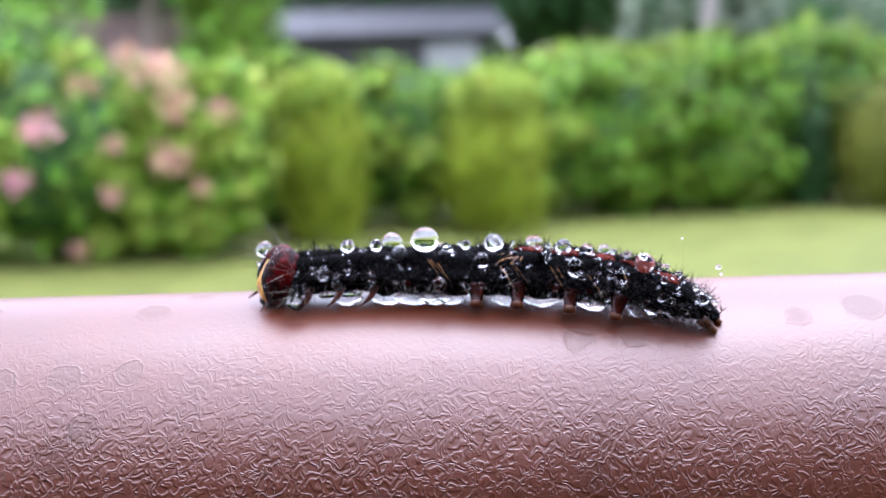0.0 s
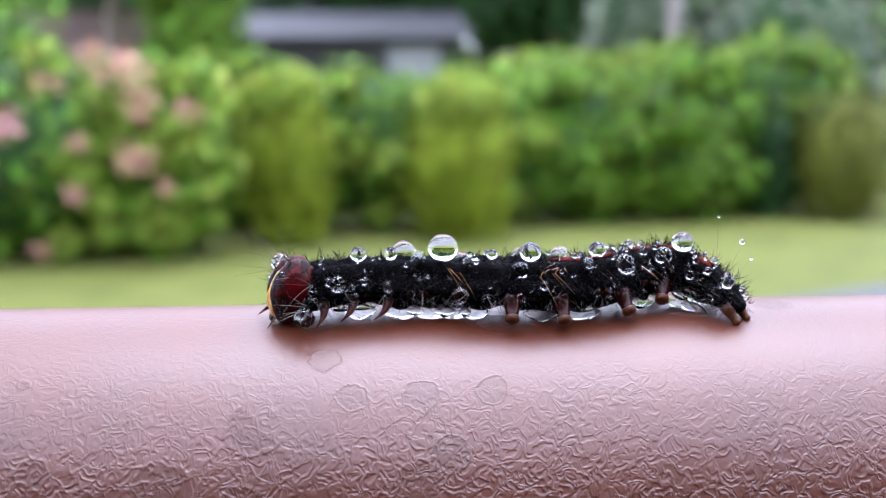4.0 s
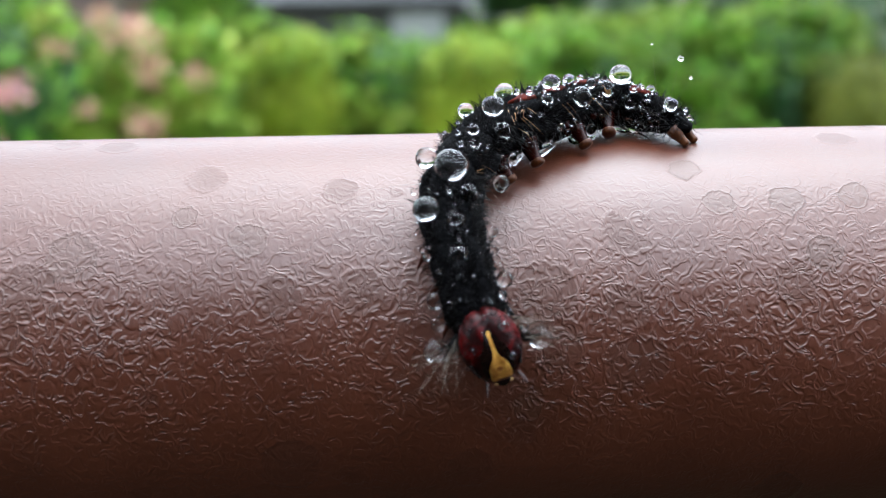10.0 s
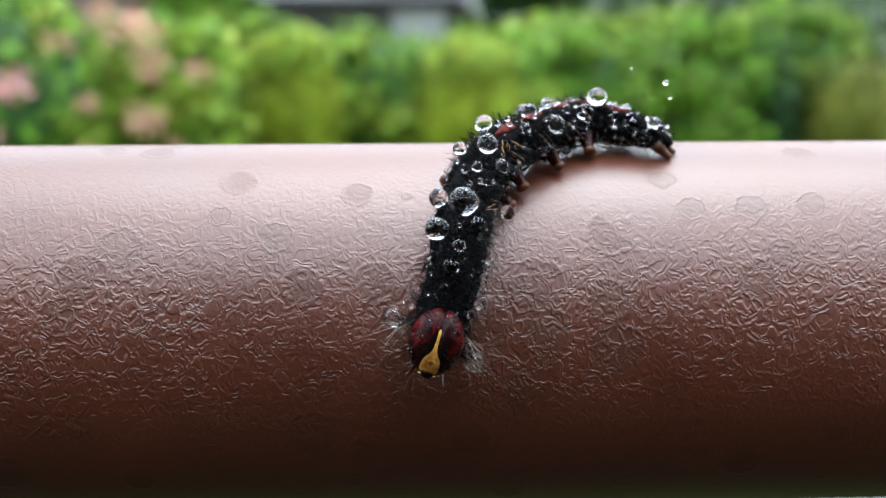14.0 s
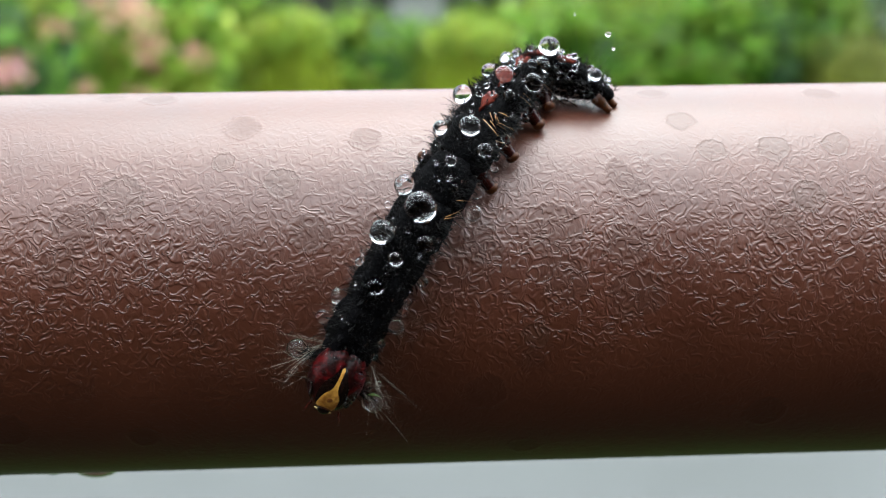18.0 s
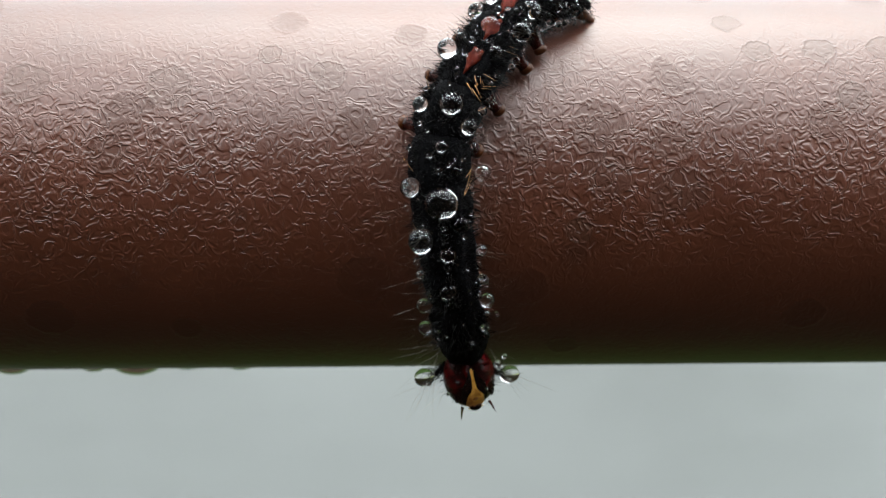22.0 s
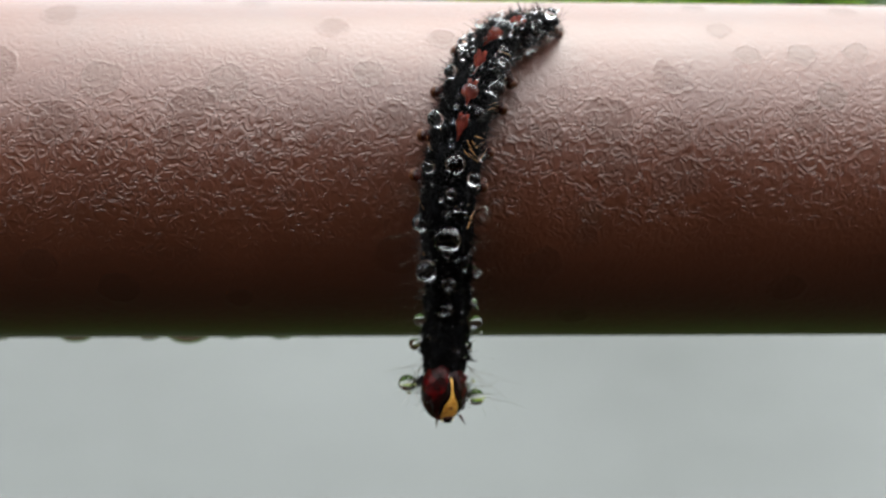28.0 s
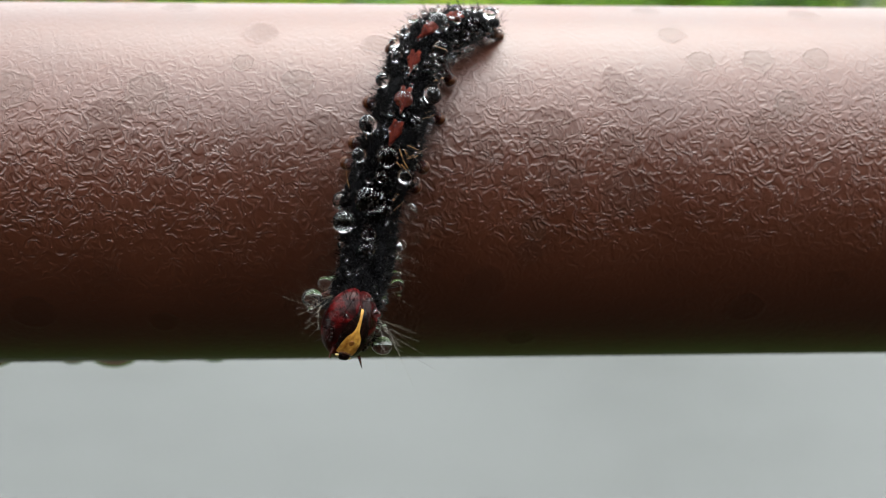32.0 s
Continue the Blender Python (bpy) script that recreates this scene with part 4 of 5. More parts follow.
def stem(name, x, y, r, h, material, lean=0.0, limbs=5, seed=0):
    """A tapered trunk with a few limbs."""
    r0 = random.Random(seed)
    v, f = [], []

    def limb(a, b, ra, rb, bend):
        ax = (b - a)
        s = ax.orthogonal().normalized()
        o = ax.normalized().cross(s)
        base = len(v)
        for k in range(6):
            u = k / 5
            c = a + ax * u + bend * (u * (1 - u))
            rr = ra + (rb - ra) * u
            for j in range(8):
                g = 2 * math.pi * j / 8
                v.append(c + (s * math.cos(g) + o * math.sin(g)) * rr)
        for k in range(5):
            for j in range(8):
                p, q = base + k * 8 + j, base + k * 8 + (j + 1) % 8
                f.append((p, q, q + 8, p + 8))
        f.append(tuple(range(base + 40, base + 48)))
    root, top = Vector((x, y, 0)), Vector((x + lean, y, h))
    limb(root, top, r, r * 0.55, Vector((r0.gauss(0, 0.1), 0, 0)) * h * 0.3)
    for k in range(limbs):
        u = 0.45 + 0.5 * k / max(limbs, 1)
        a = root.lerp(top, u)
        g = r0.uniform(0, 6.28)
        b = a + Vector((math.cos(g), math.sin(g), 0.9)) * h * 0.28
        limb(a, b, r * 0.4, r * 0.12, Vector((0, 0, -0.1)))
    return mesh_of(name, v, f, material, True)


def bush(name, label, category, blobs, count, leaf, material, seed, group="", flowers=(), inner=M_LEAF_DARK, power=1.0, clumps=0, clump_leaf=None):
    """A bush: a short stem, an inner body and a crown of leaves; blobs are (cx, cy, cz, rx, ry, rz)."""
    ob = new(name)
    cx, cy = blobs[0][0], blobs[0][1]
    ob.matrix_basis = pose(cx, cy, 0)
    moved = [(b[0] - cx, b[1] - cy, *b[2:]) for b in blobs]
    part("trunk", stem("trunk", 0, 0, 0.03, max(0.2, blobs[0][2]), M_BARK, 0, 4, seed), ob)
    for k, b in enumerate(moved):
        # unless given another colour, the inside is dark for the shade between the leaves
        part("inner_mass", core(*b[:3], b[3] * 0.8, b[4] * 0.8, b[5] * 0.82, inner, seed + k), ob)
        part("crown", leaf_cloud(count, leaf, blob(*b, 0.35, 0.34 if power == 1.0 else 0.2, power, seed + k), seed * 3 + k, "crown", material), ob)
    # clumps on the front; lighter ones put highlights into the leaf colour
    rc = random.Random(seed + 400)
    for k in range(clumps):
        b = rc.choice(moved)
        t = rc.uniform(-1.2, 1.2)
        h = rc.uniform(-0.75, 0.95)
        w = math.sqrt(1 - h * h)
        r = rc.uniform(0.07, 0.17)
        at = (b[0] + b[3] * math.sin(t) * w, b[1] - b[4] * math.cos(t) * w * 0.95, max(b[2] + b[5] * h, 0.1))
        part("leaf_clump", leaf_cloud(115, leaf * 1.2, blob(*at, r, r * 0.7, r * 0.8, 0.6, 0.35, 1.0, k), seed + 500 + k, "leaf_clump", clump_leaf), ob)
    for k, (x, y, z, r, mat) in enumerate(flowers):
        part("flower_head", leaf_cloud(34, r * 0.72, blob(x - cx, y - cy, z, r * 1.15, r * 0.9, r * 1.0, 0.8, 0.3, 1.0, k), seed + 50 + k, "flower_head", mat), ob)
    return tagged(ob, label, category, group)


# flowering shrub, two clipped columns, the hedge and the bushes behind
FL = []
rf = random.Random(21)
for x, z, r, mat in ((-1.77, 0.71, 0.09, M_PETAL_PINK), (-1.93, 0.45, 0.08, M_PETAL_PINK), (-1.18, 0.97, 0.12, M_PETAL), (-1.13, 0.82, 0.10, M_PETAL), (-1.17, 0.54, 0.10, M_PETAL),
                     (-0.90, 0.76, 0.065, M_PETAL), (-1.36, 1.03, 0.08, M_PETAL), (-1.63, 0.10, 0.045, M_PETAL), (-1.46, 0.36, 0.055, M_PETAL),
                     (-1.55, 0.90, 0.06, M_PETAL), (-1.42, 0.62, 0.05, M_PETAL), (-1.02, 0.40, 0.045, M_PETAL), (-2.2, 0.75, 0.08, M_PETAL_PINK), (-2.45, 0.35, 0.07, M_PETAL)):
    FL.append((x, 6.02 + rf.uniform(-0.05, 0.08), z, r, mat))
bush("flowering_shrub", "loose green shrub with salmon-pink flower heads", "shrub",
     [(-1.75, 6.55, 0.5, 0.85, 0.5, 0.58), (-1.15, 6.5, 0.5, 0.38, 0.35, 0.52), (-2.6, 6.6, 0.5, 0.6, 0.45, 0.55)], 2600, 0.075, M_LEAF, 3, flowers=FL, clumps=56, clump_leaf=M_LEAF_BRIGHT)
COLUMNS = []
for k, (x, y, w, top) in enumerate(((-0.51, 6.82, 0.245, 0.92), (0.46, 6.92, 0.28, 0.88))):
    COLUMNS.append(bush("clipped_column_bush", "clipped olive-green column-shaped bush on the lawn", "bush",
         [(x, y, top * 0.5, w, w, top * 0.52)], 5200, 0.035, M_LEAF_OLIVE, 11 + k, "clipped columns", inner=M_LEAF_OLIVE, power=1.6))
# caps of young shoots, coloured brighter to show the columns' lit tops
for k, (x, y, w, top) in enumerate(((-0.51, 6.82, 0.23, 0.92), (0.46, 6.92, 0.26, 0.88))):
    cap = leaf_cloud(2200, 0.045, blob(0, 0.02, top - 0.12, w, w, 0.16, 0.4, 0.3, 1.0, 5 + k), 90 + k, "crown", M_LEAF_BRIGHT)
    part("crown", cap, COLUMNS[k], "light green top shoots, brightened for the lit top")
bush("round_bush", "bright green leafy bush behind the clipped columns", "bush",
     [(-0.05, 7.45, 0.45, 0.62, 0.35, 0.5), (0.65, 7.6, 0.45, 0.5, 0.35, 0.52), (-0.75, 7.5, 0.45, 0.42, 0.3, 0.54)], 2600, 0.07, M_LEAF, 17, clumps=26, clump_leaf=M_LEAF_BRIGHT)
bush("pale_bush", "pale yellow-green bush with soft fresh growth", "bush",
     [(-1.0, 7.3, 0.66, 0.18, 0.2, 0.38)], 320, 0.06, M_LEAF_YELLOW, 19, clumps=8, clump_leaf=M_LEAF_YELLOW)
bush("hedge_bush", "dense bright and dark green hedge bush at the lawn's edge", "bush",
     [(1.25, 7.7, 0.45, 0.5, 0.42, 0.5), (1.85, 7.75, 0.47, 0.5, 0.42, 0.52), (2.55, 8.1, 0.5, 0.55, 0.4, 0.55)], 3400, 0.075, M_LEAF_MID, 23, clumps=26, clump_leaf=M_LEAF)
bush("shoot_bush", "fresh bright green shoots of a bush behind the hedge", "bush",
     [(1.2, 8.25, 0.72, 0.55, 0.3, 0.32), (1.95, 8.3, 0.74, 0.6, 0.3, 0.33), (2.7, 8.4, 0.75, 0.5, 0.3, 0.36)], 2200, 0.08, M_LEAF_BRIGHT, 29)
# the dark gap between hedge and olive bush, its shade made of dark leaves
bush("gap_shade", "dark leaf patch standing for the shaded gap beside the hedge", "bush",
     [(2.44, 7.72, 0.3, 0.14, 0.2, 0.42)], 1500, 0.06, M_LEAF_DARK, 33)
bush("olive_bush", "olive-brown clipped bush at the hedge's end", "bush",
     [(2.86, 7.5, 0.36, 0.28, 0.27, 0.42)], 2600, 0.04, M_LEAF_BROWN, 31, inner=M_LEAF_BROWN, power=1.5)
bush("grey_green_bush", "tall pale grey-green leafy bush at the back", "bush",
     [(3.1, 9.4, 0.9, 0.8, 0.5, 0.75), (2.1, 9.8, 1.0, 0.6, 0.4, 0.75)], 2400, 0.09, M_LEAF_GREY, 37)
bush("dark_bush", "dark green rounded bush at the back of the garden", "bush",
     [(-2.75, 8.4, 0.7, 0.7, 0.5, 0.85)], 2600, 0.08, M_LEAF, 41)


def tree(name, label, x, y, h, trunk_r, crowns, count, leaf, material, bark, seed):
    ob = new(name)
    ob.matrix_basis = pose(x, y, 0)
    part("trunk", stem("trunk", 0, 0, trunk_r, h, bark, 0.1, 7, seed), ob)
    for k, b in enumerate(crowns):
        part("crown", leaf_cloud(count, leaf, blob(*b, 0.75, 0.35, 1.0, seed + k), seed + k, "crown", material), ob)
    return tagged(ob, label, "tree")


tree("tree", "dark leafy garden tree at the back of the lawn", 1.75, 12.5, 3.4, 0.11, [(0.1, 0, 2.6, 0.95, 1.0, 1.7), (-0.35, 0.3, 1.7, 0.6, 0.8, 0.7), (0.5, 0.2, 1.8, 0.7, 0.9, 1.2)], 5200, 0.13, M_LEAF_DARK, M_BARK, 51)
tree("tree", "light green young tree in front of the shed", -1.75, 12.4, 2.2, 0.05, [(0, 0, 1.3, 0.5, 0.4, 0.8), (-0.2, 0, 2.0, 0.6, 0.5, 0.6)], 2600, 0.1, M_LEAF, M_BARK, 55)
tree("tree", "slim pale-barked tree with light leaves", 2.16, 9.2, 3.0, 0.06, [(0.2, 0, 2.7, 0.9, 0.8, 0.9)], 2200, 0.1, M_LEAF_GREY, M_PALE_BARK, 53)
tree("tree", "dark leafy tree beside the brick wall", -3.2, 15.5, 4.2, 0.14, [(0, 0, 3.4, 2.0, 1.5, 1.8), (1.4, 0, 2.6, 1.2, 1.0, 0.9)], 5200, 0.15, M_LEAF_DARK, M_BARK, 57)
tree("tree", "tall dark tree behind the shed", 3.0, 24.0, 7.0, 0.2, [(0, 0, 4.6, 3.4, 2.0, 3.2), (-3.0, 1, 4.4, 2.4, 1.6, 2.0)], 6000, 0.24, M_LEAF_DARK, M_BARK, 59)
tree("tree", "broad green tree at the garden's end", 6.5, 17.0, 5.0, 0.18, [(0, 0, 2.8, 2.6, 1.8, 2.4), (-2.0, -1.0, 1.9, 1.2, 1.0, 1.4)], 6000, 0.18, M_LEAF, M_BARK, 61)
tree("tree", "broad dark tree at the garden's end", -7.5, 19.0, 6.0, 0.2, [(0, 0, 3.4, 3.2, 2.0, 3.0)], 6000, 0.2, M_LEAF, M_BARK, 67)


for k in range(7):
    tree("tree", "tall dark tree in the row behind the garden", -15 + 5.0 * k, 29.0 + (k % 2) * 1.5, 8.0, 0.22,
         [(0, 0, 4.4, 3.2, 2.0, 3.6), (0.6, -0.4, 1.9, 2.9, 1.6, 1.7)], 3800, 0.34, M_LEAF_DARK, M_BARK, 71 + k)


def shed():
    ob = new("shed")
    ob.matrix_basis = pose(-0.43, 22.0, 0)
    part("wall", box_mesh("wall", (-1.9, 0, 0), (1.9, 2.4, 1.32), M_SHED), ob, "dark boarded wall")
    for k in range(19):
        x = -1.9 + 0.2 * k
        part("board", box_mesh("board", (x + 0.006, -0.03, 0.02), (x + 0.194, -0.003, 1.3), M_SHED, 0.004), ob)
    v = [(-2.1, -0.25, 1.28), (2.1, -0.25, 1.28), (2.1, 1.3, 1.72), (-2.1, 1.3, 1.72), (-2.1, -0.25, 1.22), (2.1, -0.25, 1.22), (2.1, 1.3, 1.66), (-2.1, 1.3, 1.66),
         (-2.1, 2.7, 1.28), (2.1, 2.7, 1.28), (-2.1, 2.7, 1.22), (2.1, 2.7, 1.22)]
    f = [(0, 1, 2, 3), (4, 7, 6, 5), (0, 4, 5, 1), (3, 2, 9, 8), (7, 10, 11, 6), (8, 9, 11, 10), (0, 3, 7, 4), (1, 5, 6, 2), (3, 8, 10, 7), (2, 6, 11, 9)]
    part("roof", mesh_of("roof", v, f, M_ROOF), ob, "grey pitched roof")
    d = part("door", box_mesh("door", (0.6, -0.06, 0.03), (1.5, -0.032, 1.08), M_WHITE, 0.006), ob, "white painted door")
    part("handle", box_mesh("handle", (0.68, -0.09, 0.55), (0.71, -0.061, 0.67), M_SHED, 0.004), d)
    return tagged(ob, "low dark boarded garden shed with a grey pitched roof", "shed")


shed()


def brick_wall():
    ob = new("brick_wall")
    ob.matrix_basis = pose(-3.1, 17.2, 0)
    part("core", box_mesh("core", (-2.2, 0.02, 0), (0.08, 0.22, 1.5), M_BRICK), ob)
    brick = box_mesh("brick", (0.004, 0, 0.004), (0.211, 0.03, 0.069), M_BRICK, 0.003)
    for row in range(20):
        for k in range(17):
            x = -2.2 + 0.215 * k + (0.1075 if row % 2 else 0.0)
            if row < 8 or x > -0.14:
                continue
            part("brick", brick, ob, "", pose(x, -0.008, row * 0.073 + 0.02))
    part("coping", box_mesh("coping", (-2.25, -0.05, 1.5), (0.12, 0.29, 1.56), M_BRICK, 0.01), ob, "brick coping")
    return tagged(ob, "mauve-brown brick garden wall at the back", "wall")


brick_wall()


# ---- what moves ----
def spline(points, at):
    """Catmull-Rom through the stations, with uneven steps."""
    s = STATIONS
    k = max(i for i in range(len(s) - 1) if at >= s[i] or i == 0)
    p = [Vector(q) for q in points]
    def slope(i):
        if i == 0:
            return (p[1] - p[0]) / (s[1] - s[0])
        if i == len(s) - 1:
            return (p[i] - p[i - 1]) / (s[i] - s[i - 1])
        return (p[i + 1] - p[i - 1]) / (s[i + 1] - s[i - 1])
    d = s[k + 1] - s[k]
    u = (at - s[k]) / d
    a, b, m0, m1 = p[k], p[k + 1], slope(k) * d, slope(k + 1) * d
    c = a * (2 * u ** 3 - 3 * u ** 2 + 1) + m0 * (u ** 3 - 2 * u ** 2 + u) + b * (-2 * u ** 3 + 3 * u ** 2) + m1 * (u ** 3 - u ** 2)
    t = a * (6 * u * u - 6 * u) + m0 * (3 * u * u - 4 * u + 1) + b * (-6 * u * u + 6 * u) + m1 * (3 * u * u - 2 * u)
    return c, t


# degrees by which the head looks to its left, by seconds
HEAD_TURNS = {0.0: 22, 0.5: 12, 21.5: 12, 22.0: 16, 22.5: 6, 27.5: 25, 28.0: 20, 28.3: 14, 28.6: 8, 30.5: 10, 30.7: 26, 31.0: 58, 31.3: 38, 31.6: 14, 31.8: 8, 32.0: 10}
# degrees by which it tilts about its face, and bends down
HEAD_TILTS = {28.6: 10, 29.0: 27, 29.5: 8, 30.7: -14, 31.0: -28, 31.3: -16, 32.0: 8}
HEAD_BOWS = {30.7: 10, 31.0: 26, 31.3: 12}


def lie(rows, t, *stations):
    """The body's bend at t seconds: at each station the place along the rail (mm), degrees round it, and height over it (mm)."""
    pts = [(x / 1000, -(RAIL_R + h / 1000) * math.cos(radians(a)), (RAIL_R + h / 1000) * math.sin(radians(a))) for x, a, h in stations]
    mid = Vector(pts[3])
    out = Vector((0, mid.y, mid.z)).normalized() * RAIL_R
    base = Vector((mid.x, out.y, RAIL_Z + out.z))
    rows["root"].append((t, Matrix.Translation(base)))
    for key, at in [("head", 0.040), ("neck", 0.106)] + list(enumerate(SEG_AT)):
        c, tan = spline(pts, at)
        x = -tan.normalized()
        up = Vector((0, c.y, c.z)).normalized()
        up = (up - x * up.dot(x)).normalized()
        y = up.cross(x)
        m = Matrix((x, y, up)).transposed().to_4x4()
        m.translation = c + Vector((0, 0, RAIL_Z)) - base
        if key == "head":
            hang = 70 - stations[0][1]
            reared = math.degrees(math.asin(max(-1.0, min(1.0, x.dot(Vector((0, c.y, c.z)).normalized())))))
            nod = min(93, 17 + 0.76 * (80 - stations[0][1]))
            if t > 28.2:
                nod += 22 - 0.9 * max(0.0, reared) - HEAD_BOWS.get(t, 0)
            elif 19.8 < t < 27:
                nod += 15
            m.translation += up * (0.0011 * max(0.0, min(1.0, hang / 60)) if hang > 0 else -0.0005)
            m = m @ Matrix.Rotation(-radians(nod), 4, "Y") @ Matrix.Rotation(radians(HEAD_TURNS.get(t, 0)), 4, "Z") @ Matrix.Rotation(radians(HEAD_TILTS.get(t, 0)), 4, "X")
        rows[key].append((t, m))


def motions():
    rows = {key: [] for key in ["root", "head", "neck", *range(12)]}
    lie(rows, 0.0, (27.0, 79.7, 3.0), (33.7, 81.2, 3.2), (42.8, 80.1, 3.2), (49.2, 78.1, 3.3), (55.8, 75.5, 3.4), (65.2, 69.3, 3.2), (72.5, 60.6, 1.7))
    lie(rows, 0.5, (24.1, 72.6, 3.0), (29.4, 81.3, 3.2), (38.6, 85.5, 3.4), (45.5, 82.7, 3.4), (52.5, 77.1, 2.9), (61.7, 74.9, 3.5), (68.6, 71.2, 1.7))
    lie(rows, 1.0, (21.4, 70.0, 3.0), (26.2, 77.9, 3.3), (35.1, 81.4, 3.3), (42.1, 81.8, 3.4), (48.9, 80.3, 3.4), (57.8, 75.6, 3.3), (65.2, 67.0, 1.7))
    lie(rows, 1.5, (16.7, 68.6, 3.0), (21.7, 78.6, 3.4), (30.3, 84.7, 3.7), (37.4, 84.4, 3.5), (44.8, 83.5, 2.8), (53.7, 82.7, 3.7), (59.8, 77.5, 1.7))
    lie(rows, 2.0, (12.3, 70.8, 3.0), (18.1, 74.9, 3.3), (26.7, 79.2, 3.1), (33.3, 81.2, 3.6), (40.4, 84.3, 3.3), (49.6, 79.8, 3.1), (57.5, 73.2, 1.7))
    lie(rows, 2.5, (7.5, 70.6, 3.0), (13.2, 76.0, 3.4), (21.7, 80.7, 3.6), (28.7, 80.1, 3.4), (35.6, 81.3, 2.9), (45.2, 87.8, 3.6), (51.4, 78.7, 1.7))
    lie(rows, 3.0, (2.8, 81.2, 3.0), (8.8, 78.3, 3.3), (18.0, 80.2, 3.0), (24.4, 81.3, 3.7), (31.4, 84.6, 3.1), (40.9, 82.9, 2.9), (49.1, 75.5, 1.7))
    lie(rows, 3.5, (-2.0, 79.6, 3.0), (3.8, 82.4, 3.3), (12.9, 83.4, 3.2), (20.0, 80.1, 3.4), (26.6, 81.0, 3.0), (36.5, 88.1, 3.6), (41.7, 77.2, 1.7))
    lie(rows, 5.5, (-19.7, 73.9, 3.0), (-14.2, 80.4, 3.6), (-5.7, 84.0, 3.0), (1.7, 81.6, 3.3), (8.2, 82.9, 3.5), (17.6, 86.8, 3.3), (24.9, 73.3, 1.6))
    lie(rows, 6.0, (-23.9, 65.5, 3.0), (-18.3, 78.5, 3.2), (-10.2, 86.8, 3.3), (-3.4, 83.8, 3.7), (3.2, 80.1, 3.0), (13.0, 86.9, 3.5), (19.7, 78.2, 1.7))
    lie(rows, 6.5, (-26.8, 60.5, 3.0), (-22.0, 72.4, 3.4), (-13.9, 83.9, 2.6), (-7.2, 80.7, 3.6), (-1.0, 81.1, 3.5), (8.4, 85.8, 3.0), (15.5, 73.6, 1.7))
    lie(rows, 7.0, (-28.8, 49.7, 2.9), (-25.1, 65.7, 3.0), (-18.4, 80.5, 3.2), (-11.9, 79.2, 3.6), (-5.2, 77.3, 3.1), (3.8, 87.2, 3.7), (10.7, 78.5, 1.7))
    lie(rows, 7.5, (-29.5, 42.1, 3.0), (-26.7, 58.5, 3.2), (-20.8, 70.7, 3.2), (-14.7, 75.8, 3.5), (-8.4, 80.7, 3.2), (0.6, 86.0, 2.9), (7.8, 75.7, 1.7))
    lie(rows, 8.0, (-28.0, 31.0, 3.0), (-27.6, 48.4, 3.2), (-23.6, 66.9, 3.6), (-17.6, 74.1, 3.7), (-11.5, 77.2, 2.8), (-1.9, 88.5, 3.2), (4.6, 78.1, 1.7))
    lie(rows, 8.5, (-28.1, 23.5, 3.0), (-27.9, 40.3, 3.1), (-24.4, 58.7, 3.5), (-19.2, 70.1, 3.3), (-13.2, 78.6, 3.0), (-4.5, 85.9, 3.0), (2.0, 77.1, 1.7))
    lie(rows, 9.0, (-26.9, 18.0, 3.0), (-27.8, 35.9, 3.1), (-25.5, 54.5, 3.4), (-20.8, 67.4, 3.7), (-15.3, 73.9, 2.8), (-5.7, 84.7, 2.9), (2.0, 74.0, 1.7))
    lie(rows, 9.5, (-27.6, 11.6, 3.0), (-27.7, 29.6, 3.0), (-26.0, 49.5, 3.6), (-22.0, 62.2, 3.4), (-16.0, 74.1, 2.7), (-6.9, 82.1, 3.0), (-0.0, 77.3, 1.7))
    lie(rows, 10.0, (-22.0, 9.9, 3.0), (-24.3, 26.4, 3.2), (-25.0, 45.8, 3.2), (-21.9, 60.8, 3.3), (-16.8, 70.4, 3.4), (-8.3, 85.9, 2.9), (-1.6, 75.3, 1.7))
    lie(rows, 10.5, (-21.6, 6.1, 3.0), (-24.0, 23.9, 3.2), (-25.2, 43.1, 3.2), (-22.7, 58.4, 3.5), (-18.0, 69.0, 3.4), (-9.5, 81.5, 2.7), (-1.8, 72.2, 1.7))
    lie(rows, 11.0, (-25.1, 3.3, 3.0), (-24.4, 19.6, 3.2), (-24.6, 37.8, 3.2), (-22.6, 54.0, 3.4), (-18.5, 65.2, 3.2), (-10.1, 77.7, 3.1), (-1.7, 72.6, 1.7))
    lie(rows, 11.5, (-28.6, 12.3, 3.0), (-26.0, 25.4, 3.2), (-24.8, 38.3, 3.3), (-22.5, 53.2, 3.2), (-18.6, 65.3, 3.2), (-9.9, 78.6, 3.0), (-1.5, 72.0, 1.7))
    lie(rows, 12.0, (-23.0, 11.2, 3.0), (-23.6, 26.1, 3.2), (-23.8, 40.2, 3.2), (-22.2, 53.7, 3.2), (-18.8, 63.6, 3.4), (-10.0, 79.9, 2.8), (-1.3, 69.5, 1.7))
    lie(rows, 12.5, (-24.1, 5.0, 3.0), (-23.9, 21.3, 3.2), (-23.8, 37.6, 3.3), (-22.2, 52.8, 3.2), (-18.7, 64.1, 3.3), (-9.8, 82.4, 2.7), (-1.6, 70.7, 1.7))
    lie(rows, 13.0, (-25.8, 5.0, 3.0), (-24.4, 21.5, 3.2), (-23.9, 37.3, 3.3), (-22.2, 52.7, 3.2), (-18.8, 63.9, 3.3), (-9.6, 82.9, 2.7), (-1.6, 71.3, 1.7))
